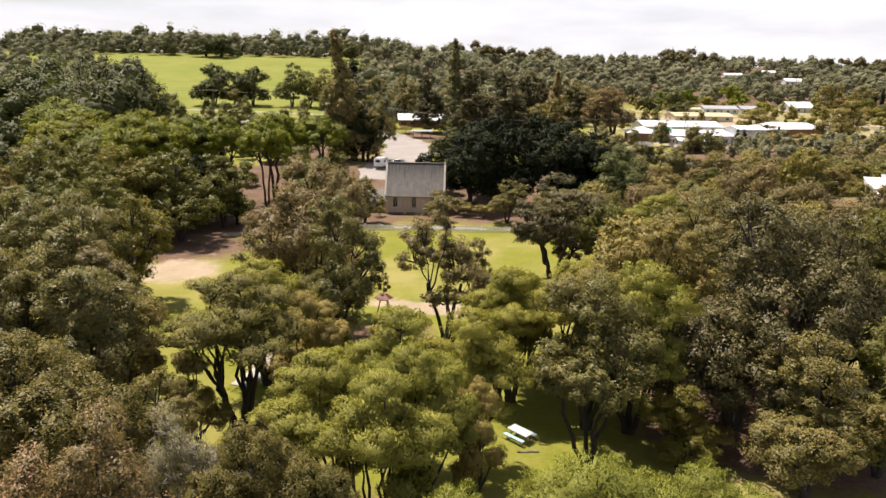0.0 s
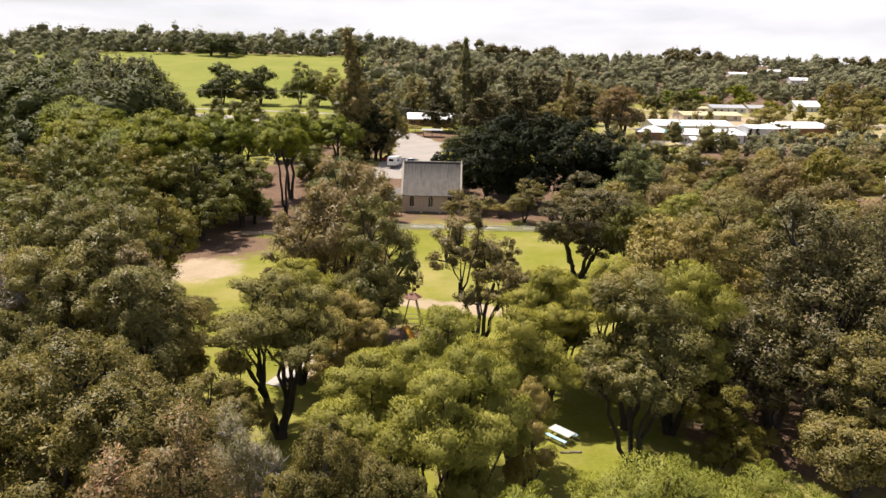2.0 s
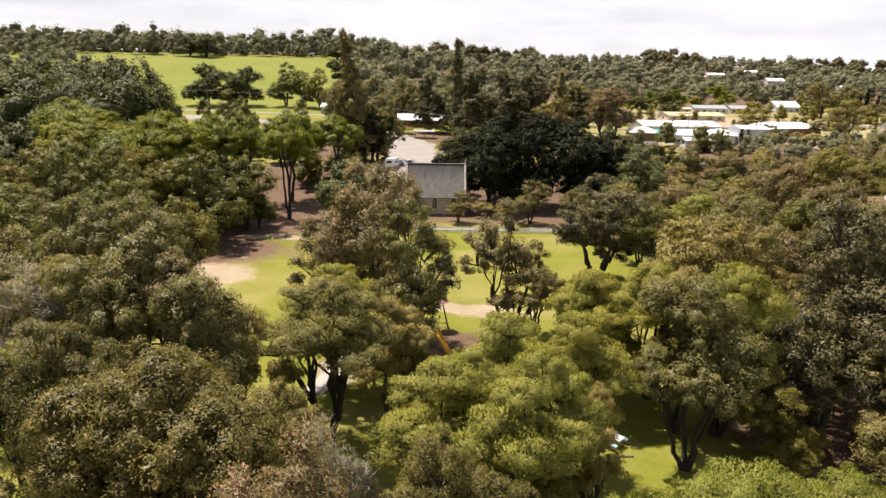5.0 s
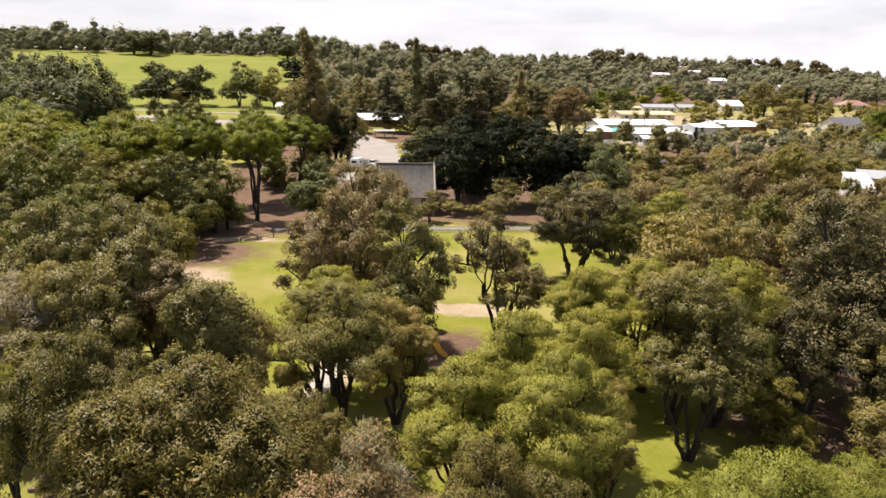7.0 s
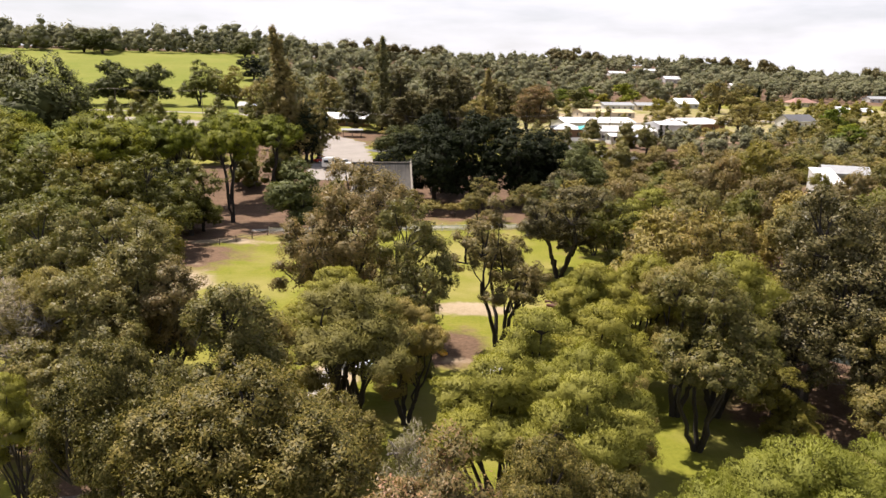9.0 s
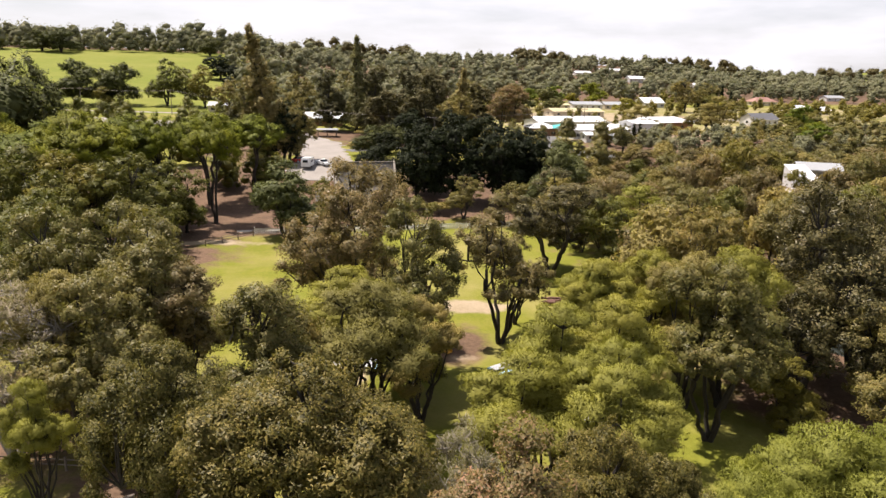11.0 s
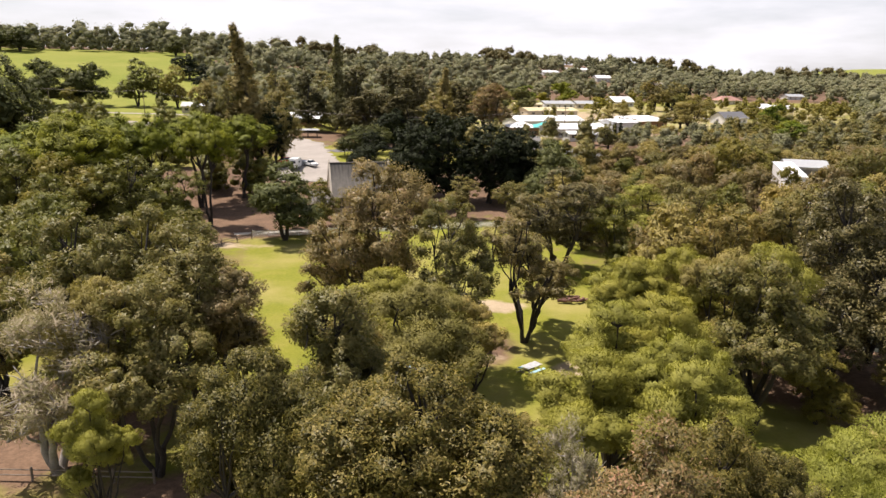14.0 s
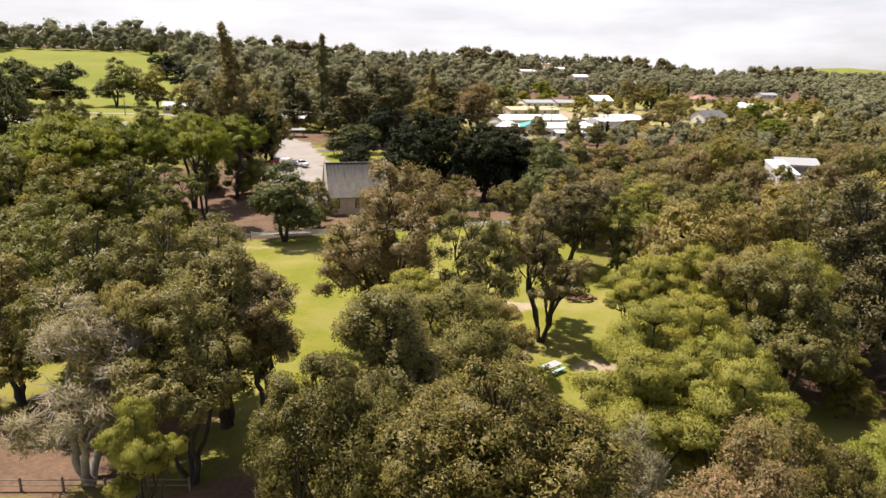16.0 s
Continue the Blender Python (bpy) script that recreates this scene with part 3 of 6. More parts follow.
def boughs(style, r):
    """The leafy boughs of one crown: centre, radius across and half height of each."""
    H, R, low = style["h"], style["r"], style["low"]
    out, n = [], style["lobes"]
    for i in range(n):
        rad = R * r.uniform(*style["lobe"])
        q = r.uniform(0, 0.15) if i == 0 else (r.uniform(0.8, 1.0) if i < n * 0.65 else r.uniform(0.35, 0.7))
        q *= R - rad * 0.85
        a = 2.4 * i + r.uniform(-0.45, 0.45)
        if style["form"] == "dome":             # rounded caps in tiers over open limbs
            rz = rad * style["cap"] * r.uniform(0.85, 1.15)
            z = H * (1 - style["fall"] * (q / R) ** 1.7 - (0.0 if i == 0 else r.uniform(0, style["tier"]))) - rz
        else:                                   # an uneven, gappy egg
            rz = H * (1 - low) * r.uniform(0.19, 0.29)
            u = 1.0 if i == 0 else 1 - ((i * 0.618) % 1.0) * 0.72 - 0.18 * (q / R) ** 2
            z = max(H * (low + (1 - low) * u) - rz, H * low + rz * 0.8)
        out.append((np.array([q * math.cos(a), q * math.sin(a), z]), rad, rz))
    return out


def tree_parts(style, r):
    """Clump centres with their sizes and boughs."""
    H, R = style["h"], style["r"]
    clumps, tries = [], 0
    if style["form"] == "spire":
        hearts = []
        while len(clumps) < style["clumps"] and tries < 4000:
            tries += 1
            u, a = r.uniform(0, 1), r.uniform(0, 2 * np.pi)
            ragged = 0.66 + 0.34 * math.sin(u * 23 + 2 * a)
            q = (1 - u) ** style["taper"] * r.uniform(0.35, 1) * ragged + 0.04
            p = (R * q * math.cos(a) + style["lean"] * u, R * q * math.sin(a), H * (style["low"] + (0.985 - style["low"]) * u))
            rad = r.uniform(*style["puff"]) * (1.0 - 0.5 * u)
            if all((p[0] - c[0]) ** 2 + (p[1] - c[1]) ** 2 + ((p[2] - c[2]) * 1.2) ** 2 > (style["gap"] * (rad + q_)) ** 2 for c, q_, _ in clumps):
                clumps.append((p, rad, np.array([style["lean"] * u, 0, p[2] - 1.0])))
        return clumps, hearts
    hearts = boughs(style, r)
    cut = style["cut"]
    for i, (c, rad, rz) in enumerate(hearts):
        got = tries = 0
        while got < style["per"] and tries < 140:
            tries += 1
            d = unit(r.normal(size=3))
            if d[2] < cut:
                continue
            pr = r.uniform(*style["puff"])
            reach = np.array([max(rad - pr * 0.6, 0.3), max(rad - pr * 0.6, 0.3), max(rz - pr * 0.6, 0.3)])
            p = c + d * reach * r.uniform(0.8, 1.0)
            if any(np.linalg.norm((p - o) / np.array([ra, ra, rz_])) < 0.55 for j, (o, ra, rz_) in enumerate(hearts) if j != i):
                continue
            if any(np.linalg.norm(p - o) < style["gap"] * (pr + q_) for o, q_, _ in clumps):
                continue
            clumps.append((p, pr, c - np.array([0, 0, 0.35 * rz])))
            got += 1
    return clumps, hearts


def grow(style, seed, detail=1.0):
    """The trunk and crown meshes of one tree."""
    r = np.random.default_rng(seed)
    clumps, hearts = tree_parts(style, r)
    H, near_by = style["h"], detail > 0.5
    leaves = []
    thin = 1.0 if near_by else style["fine_far"]
    n = int(style["leaves"] * detail * thin * (0.78 if near_by else 1.12))
    size = (detail * thin) ** -0.5 * (1.17 if near_by else 0.82)
    inner = int(n * 0.16)
    for c, rad, heart in clumps:
        P, d = puff(c, rad * 1.08, style["squash"], n, r, style["under"], style["shell"], style["bumps"], heart, style["whole"], inner)
        leaves.append(leaf_blades(P, d, style["leaf"][0] * size, style["leaf"][1] * size, r, style["along"], style["hang"], style["tousle"], style["ruffle"] if near_by else style["ruffle"] * 0.45, inner))
    V, F, N = joined(leaves)
    crown = mesh_arrays("crown", V, F, LEAF[style["tone"]], True, N)
    wood, stems = [], style["stems"]
    forks = []
    for s in range(stems):
        a = 2 * np.pi * (s + r.uniform(0, 0.6)) / stems
        lean = style["spread"] * r.uniform(0.5, 1.1)
        top = np.array([math.cos(a) * lean, math.sin(a) * lean, H * style["fork"] * r.uniform(0.85, 1.15)])
        p = bend((0.12 * math.cos(a), 0.12 * math.sin(a), -0.4), top, r, 0.05, 8, 0.0)
        p[:, :2] *= (np.linspace(0, 1, 8) ** 0.35 * 0.4 + 0.6)[:, None]
        rb = style["girth"] * (1.0 if stems == 1 else 0.72)
        wood.append(tube_arrays(p, np.linspace(rb, rb * 0.6, 8) * np.array([1.35] + [1] * 7), 8 if detail > 0.3 else 5))
        forks.append((p[-1], p[-3], rb * 0.55))
    m_ = 6 if near_by else 4
    for c, rad, rz in hearts:                   # limbs from the forks into the boughs
        k = min(forks, key=lambda f: np.linalg.norm((c - f[0])[:2]))
        start = k[0] + (k[1] - k[0]) * (r.uniform(0, 0.7) if c[2] > k[0][2] else 1.6)
        p = bend(start, c + np.array([0, 0, 0.25 * rz]), r, 0.07, m_, -0.3)
        wood.append(tube_arrays(p, np.linspace(k[2] * 0.8, k[2] * 0.25, m_), 6 if near_by else 4))
    for c, rad, heart in clumps:
        if r.uniform() < (0.45 if near_by else 0.7):
            continue
        start = heart
        p = bend(start, np.asarray(c), r, 0.08, 4, -0.1)
        wood.append(tube_arrays(p, np.linspace(0.09, 0.03, 4), 4 if near_by else 3))
    if style["form"] == "spire":
        p = bend((0, 0, -0.4), (style["lean"], 0, H * 0.97), r, 0.01, 9, 0)
        wood.append(tube_arrays(p, np.linspace(style["girth"], 0.05, 9), 7))
    for _ in range(style["snags"]):      # bare dead twigs
        c, rad, _h = clumps[r.integers(len(clumps))]
        d = unit(r.normal(size=3) + np.array([0, 0, 0.5]))
        base = np.array(c) - d * rad * 0.4
        for _k in range(3):
            tip = base + unit(d + r.normal(size=3) * 0.5) * rad * r.uniform(1.2, 1.9)
            wood.append(tube_arrays(bend(base, tip, r, 0.15, 5, 0), np.linspace(style["snag"], style["snag"] * 0.3, 5), 4))
    trunk = mesh_arrays("trunk", *joined(wood), style["bark"], True)
    return trunk, crown


def style(form, tone, h, r_, lobes, per, puff_, leaves, leaf, **more):
    """The numbers of one kind of tree; cut: how far its clumps reach round the underside of a bough."""
    base = dict(form=form, tone=tone, h=h, r=r_, lobes=lobes, per=per, puff=puff_, leaves=leaves, leaf=leaf, lobe=(0.42, 0.58), squash=0.95, along=0.25, hang=0.25, stems=2, spread=0.8, fork=0.34, girth=0.42,
                low=0.26, gap=0.5, tousle=0.5, ruffle=0.4, shell=0.4, under=-0.6, bumps=7, whole=0.6, cap=0.75, fall=0.3, tier=0.16, taper=0.8, clumps=100, lean=0.0, snags=0, snag=0.04, bark=BARK, fine_far=1.0, cut=-0.15 if form == "dome" else -0.55)
    base.update(more)
    return base


def bush(tone):
    return style("full", tone, 9, 4.4, 6, 8, (0.8, 1.4), 420, (0.24, 0.11), low=0.06, stems=3, spread=1.0, girth=0.22, squash=1.0)


STYLES = {
    "gum": style("full", "gum", 16, 5.0, 10, 11, (0.6, 1.15), 560, (0.18, 0.08), snags=3, hang=0.45, tousle=0.7, ruffle=0.6, low=0.2, fork=0.28),
    "front": style("dome", "front", 16, 4.6, 15, 10, (0.6, 1.1), 980, (0.13, 0.057), snags=3, hang=0.45, tousle=0.7, ruffle=0.5, fork=0.28, cap=1.5, fall=0.2, tier=0.13, cut=-0.6, lobe=(0.32, 0.46), under=-0.55, whole=1.1, shell=0.55, bumps=9),
    "slim": style("full", "gum", 15.5, 2.9, 9, 9, (0.55, 1.0), 820, (0.14, 0.062), snags=3, low=0.45, spread=0.7, hang=0.4, tousle=0.7, ruffle=0.6, lobe=(0.5, 0.65), whole=1.1, shell=0.55, bumps=9),
    "crest": style("full", "brown", 13.5, 2.4, 7, 10, (0.5, 0.95), 800, (0.14, 0.062), snags=2, low=0.46, spread=0.5, fork=0.4, girth=0.3, hang=0.4, tousle=0.7, ruffle=0.6, lobe=(0.5, 0.65)),
    "broad": style("full", "brown", 18, 7.0, 14, 12, (0.75, 1.4), 500, (0.2, 0.09), snags=6, low=0.14, stems=3, spread=1.6, fork=0.26, girth=0.5, hang=0.4, tousle=0.7, ruffle=0.6, lobe=(0.34, 0.5), whole=1.1, shell=0.55, bumps=9),
    "heavy": style("full", "dusky", 18, 7.0, 22, 12, (0.85, 1.5), 470, (0.2, 0.09), snags=4, low=0.08, stems=3, spread=1.6, fork=0.24, girth=0.5, hang=0.4, tousle=0.65, ruffle=0.5, lobe=(0.34, 0.5)),
    "thicket": bush("gum"), "green_thicket": bush("green_gum"), "olive_thicket": bush("olive"), "brown_thicket": bush("brown"),
    "open": style("full", "gum", 14.4, 4.4, 10, 8, (0.55, 1.05), 560, (0.19, 0.08), snags=5, stems=4, spread=2.3, fork=0.46, low=0.38, girth=0.25, hang=0.3, tousle=0.6),
    "vase": style("full", "vase", 15, 4.4, 10, 6, (0.5, 0.95), 520, (0.17, 0.075), snags=4, stems=4, spread=2.9, fork=0.42, low=0.26, girth=0.26, hang=0.45, tousle=0.7, ruffle=0.55, lobe=(0.3, 0.42)),
    "dense": style("full", "dusky", 15, 4.4, 12, 9, (0.5, 1.0), 480, (0.17, 0.075), snags=4, stems=4, spread=2.6, fork=0.36, low=0.2, girth=0.28, hang=0.45, tousle=0.7, ruffle=0.5, lobe=(0.34, 0.46)),
    "rusty": style("full", "rusty", 14, 3.4, 9, 10, (0.55, 1.05), 1150, (0.12, 0.052), low=0.26, snags=8, hang=0.3, tousle=0.7, ruffle=0.6, lobe=(0.4, 0.55), whole=1.1, shell=0.55, bumps=9),
    "green_gum": style("full", "green_gum", 15, 5.2, 10, 10, (0.7, 1.3), 460, (0.22, 0.1), hang=0.3, low=0.1, fork=0.26),
    "paperbark": style("dome", "paperbark", 12, 4.2, 13, 8, (0.65, 1.15), 960, (0.16, 0.05), under=-0.5, stems=3, spread=1.2, fork=0.2, low=0.3, squash=0.68, along=0.5, hang=-0.4, shell=0.35, whole=0.9, tousle=0.35, ruffle=0.2, lobe=(0.37, 0.53), cap=0.72, tier=0.34, fall=0.36),
    "olive": style("dome", "olive", 12.5, 4.2, 13, 7, (0.65, 1.15), 860, (0.165, 0.052), under=-0.55, stems=3, spread=1.3, fork=0.2, low=0.24, squash=0.9, along=0.45, hang=-0.3, snags=3, girth=0.4, whole=0.8, tousle=0.4, ruffle=0.25, tier=0.5, lobe=(0.32, 0.46)),
    "parasol": style("dome", "parasol", 12.5, 4.2, 15, 8, (0.65, 1.15), 860, (0.165, 0.052), under=-0.45, stems=3, spread=1.3, fork=0.3, squash=0.85, along=0.45, hang=-0.3, snags=4, girth=0.4, whole=0.8, tousle=0.4, ruffle=0.25, tier=0.3, lobe=(0.34, 0.48)),
    "bright": style("dome", "bright", 9.5, 5.0, 13, 9, (0.8, 1.4), 1000, (0.15, 0.048), under=-0.4, stems=3, spread=1.3, fork=0.2, low=0.36, squash=0.68, along=0.5, hang=-0.4, girth=0.34, whole=1.0, tousle=0.35, ruffle=0.2, lobe=(0.36, 0.5), cap=0.6, tier=0.4),
    "pine": style("dome", "pine", 19, 6.0, 10, 15, (0.75, 1.15), 400, (0.26, 0.09), stems=2, spread=1.9, fork=0.6, low=0.6, squash=0.85, along=0.4, hang=-0.3, under=-0.7, fine_far=1.9, whole=1.9, cap=1.0, cut=-0.7, fall=0.3, tier=0.05, lobe=(0.4, 0.5), tousle=0.35, ruffle=0.15, girth=0.42, gap=0.44),
    "conifer": style("full", "conifer", 26, 6.0, 13, 14, (1.0, 1.7), 300, (0.36, 0.11), stems=1, spread=0.3, low=0.02, fork=0.4, girth=0.5, squash=1.1, along=0.6, hang=-0.5, whole=1.3, tousle=0.35, ruffle=0.15, lobe=(0.52, 0.64)),
    "dark": style("full", "dark", 18, 7.0, 12, 12, (1.0, 1.8), 280, (0.38, 0.19), stems=1, low=0.08, girth=0.6, fork=0.3, squash=0.85, along=0.3),
    "tall": style("spire", "tall", 32, 6.0, 0, 0, (0.55, 1.45), 240, (0.36, 0.11), stems=1, spread=0.1, low=0.03, girth=0.45, squash=1.5, along=0.4, hang=-0.2, clumps=210, gap=0.43, taper=1.05, lean=-3.4, ruffle=0.3),
    "column": style("full", "column", 26, 5.5, 12, 9, (0.8, 1.5), 320, (0.4, 0.15), stems=1, spread=0.3, low=0.06, girth=0.5, fork=0.4, squash=1.25, hang=0.5, lobe=(0.34, 0.5)),
    "oak": style("full", "oak", 18, 8.0, 11, 11, (1.2, 2.1), 300, (0.42, 0.2), stems=3, spread=1.6, low=0.08, girth=0.5, fork=0.22, squash=0.9, lobe=(0.45, 0.6)),
    "blue": style("full", "blue", 13, 5.0, 10, 9, (0.8, 1.4), 380, (0.3, 0.13), low=0.1, squash=0.85),
    "lime": style("full", "lime", 11, 5.0, 8, 8, (0.9, 1.5), 320, (0.34, 0.17), stems=1, low=0.1, girth=0.3),
    "yellow": style("full", "yellow", 6.5, 3.0, 6, 7, (0.6, 1.0), 240, (0.3, 0.15), low=0.2, girth=0.2),
    "grey": style("full", "grey", 11, 3.4, 8, 7, (0.6, 1.1), 380, (0.26, 0.035), stems=3, spread=1.4, low=0.2, snags=44, snag=0.06, along=0.6, hang=-0.2, bark=DEAD_WOOD, girth=0.3, gap=0.6),
    "cypress": style("spire", "dark", 9, 1.0, 0, 0, (0.5, 0.8), 160, (0.3, 0.12), stems=1, spread=0.05, low=0.06, girth=0.15, along=0.5, hang=-0.5, clumps=30),
    "shrub": style("dome", "olive", 2.6, 1.6, 5, 6, (0.4, 0.7), 300, (0.2, 0.06), stems=3, spread=0.4, fork=0.25, girth=0.07, low=0.2, along=0.5, hang=-0.1),
}
LABELS = {
    "heavy": ("big dense brown-olive gum tree, dark beneath", "tree"),
    "front": ("dense olive-brown gum tree with small leaves, pale glints in their colour", "tree"),
    "column": ("tall dark olive gum tree with dense upright crown", "tree"), "parasol": ("olive paperbark tree with high spreading crown and bare limbs", "tree"), "conifer": ("dark green broad conifer with upswept branches", "tree"),
    "dense": ("dense dark brown gum tree with spreading forked stems", "tree"),
    "crest": ("small olive gum tree with a clear dark trunk", "tree"),
    "vase": ("olive-brown gum tree with spreading forked dark stems", "tree"),
    "thicket": ("low bushy olive-brown gum", "tree"), "green_thicket": ("low bushy green gum", "tree"), "olive_thicket": ("low bushy olive tree", "tree"), "brown_thicket": ("low bushy brown-tipped gum", "tree"), "open": ("open olive gum tree with thick forked black trunks", "tree"), "slim": ("slender olive gum tree with glinting leaves", "tree"), "broad": ("big spreading brown-olive gum tree with dark heart", "tree"), "gum": ("olive-brown gum tree with dark forked trunk", "tree"), "rusty": ("gum tree with rusty brown leaf tips", "tree"),
    "green_gum": ("olive-green gum tree with dense leafy crown", "tree"), "paperbark": ("yellow-green paperbark tree with domed fluffy clumps", "tree"),
    "olive": ("olive paperbark tree with feathery clumps and dark limbs", "tree"), "bright": ("bright yellow-green broad paperbark bush", "tree"),
    "pine": ("dark green umbrella pine with flat crown", "tree"), "dark": ("very dark dense broad evergreen tree", "tree"),
    "oak": ("dense round dark olive paddock tree", "tree"), "tall": ("tall narrow grey-green tree above the others", "tree"), "blue": ("round blue-green tree with short trunk", "tree"),
    "lime": ("lime-green round leafy tree", "tree"), "yellow": ("small yellow-leaved garden tree", "tree"),
    "grey": ("half-dead grey tree with bare twigs", "tree"), "cypress": ("slim dark column cypress", "tree"), "shrub": ("low rounded olive shrub", "shrub"),
}
PROTO = {}
PLANTED = []


def plant(kind, x, y, h, rad, level=0, turn=None, sink=0.0):
    """A tree of a kind at a place; level 0 near, 1 middle, 2 far."""
    PLANTED.append((x, y, rad))
    r = np.random.default_rng(int(abs(x * 131 + y * 977) * 10) % 99991)
    variants = (3, 3, 2)[level] if kind in ("gum", "green_gum", "tall", "pine") else (2, 2, 1)[level]
    key = (kind, level, int(r.integers(variants)))
    st = STYLES[kind]
    turn = r.uniform(0, 360) if turn is None else turn
    m = pose(x, y, gz(x, y) - sink, 0, 0, turn)
    s = Matrix.Diagonal((1.1 * rad / st["r"], 1.1 * rad / st["r"], h / st["h"], 1))
    if key in PROTO:
        ob, s0 = PROTO[key]
        return copy_thing(ob, m @ s @ s0.inverted())
    trunk, crown = grow(st, 1000 + 77 * len(PROTO), (1.0, 0.3, 0.15)[level])
    ob = thing("shrub" if kind == "shrub" else "tree", m @ s, *LABELS[kind], group="trees" if kind != "shrub" else "shrubs")
    for name, me in (("trunk", trunk), ("crown", crown)):
        new(name, me).parent = ob
    PROTO[key] = (ob, s)
    return ob


# park trees round the camera's way
for row in (
    ("broad", -14.6, 70.5, 18.8, 7.0), ("gum", -9.6, 59.4, 16.8, 4.6),
    ("vase", 0.6, 65.4, 16.2, 5.0), ("vase", 3.9, 70.5, 11.4, 2.8), ("dense", 15.0, 88.6, 15.4, 6.2),
    ("heavy", 23.4, 49.8, 19.0, 7.4), ("heavy", 32.0, 53.0, 17.5, 5.6), ("gum", 24.6, 40.5, 11.5, 4.6), ("green_gum", 31.0, 43.0, 12.0, 4.5),
    ("open", 10.6, 43.8, 14.6, 4.4), ("olive", 11.6, 49.2, 13.6, 3.8), ("paperbark", 14.8, 48.5, 14.2, 4.0), ("paperbark", 11.6, 55.0, 12.4, 4.0),
    ("paperbark", 2.0, 42.8, 12.0, 3.8), ("paperbark", 5.0, 53.4, 11.4, 2.3), ("paperbark", 6.0, 53.5, 12.0, 4.0), ("paperbark", 7.4, 58.5, 10.5, 3.4),
    ("paperbark", -2.9, 33.2, 12.0, 3.6), ("paperbark", -1.2, 36.4, 12.4, 3.4), ("paperbark", -6.8, 36.6, 11.4, 4.2), ("paperbark", -2.4, 42.0, 12.4, 4.0), ("olive", 2.2, 38.0, 9.4, 2.0),
    ("bright", 7.4, 29.0, 9.6, 4.6), ("bright", 0.8, 26.6, 9.4, 3.4), ("bright", 13.8, 31.0, 8.0, 3.4),
    ("parasol", -15.2, 46.8, 13.2, 4.9), ("paperbark", -15.6, 56.2, 11.4, 4.4), ("olive", -10.6, 50.6, 10.6, 3.2), ("green_gum", -10.4, 55.5, 10.0, 2.8),
    ("slim", -21.8, 38.8, 16.0, 3.3), ("slim", -20.8, 42.6, 13.2, 2.3), ("front", -19.5, 28.2, 16.0, 4.9), ("front", -25.8, 31.6, 15.8, 3.4), ("crest", -27.9, 52.0, 13.6, 2.8),
    ("gum", -30.6, 55.5, 17.0, 5.2), ("open", -32.8, 48.4, 14.2, 4.2), ("paperbark", -34.9, 42.0, 9.6, 2.1), ("grey", -39.4, 50.4, 13.4, 4.6), ("olive", -36.0, 52.5, 13.0, 3.6),
    ("gum", -34.6, 61.5, 16.6, 5.4), ("gum", -39.5, 60.0, 16.6, 5.2), ("rusty", -12.3, 22.2, 15.3, 3.3), ("front", -7.6, 24.8, 13.6, 2.8), ("grey", -12.4, 28.2, 12.2, 2.3),
    ("grey", -6.6, 27.6, 9.5, 2.4), ("gum", -16.5, 36.0, 10.5, 3.0), ("green_gum", 17.1, 43.9, 6.4, 2.8), ("olive", -17.6, 44.2, 8.2, 2.5), ("front", -5.0, 24.4, 12.0, 2.3), ("olive", -23.5, 35.0, 5.0, 2.4),
):
    plant(*row, level=0)

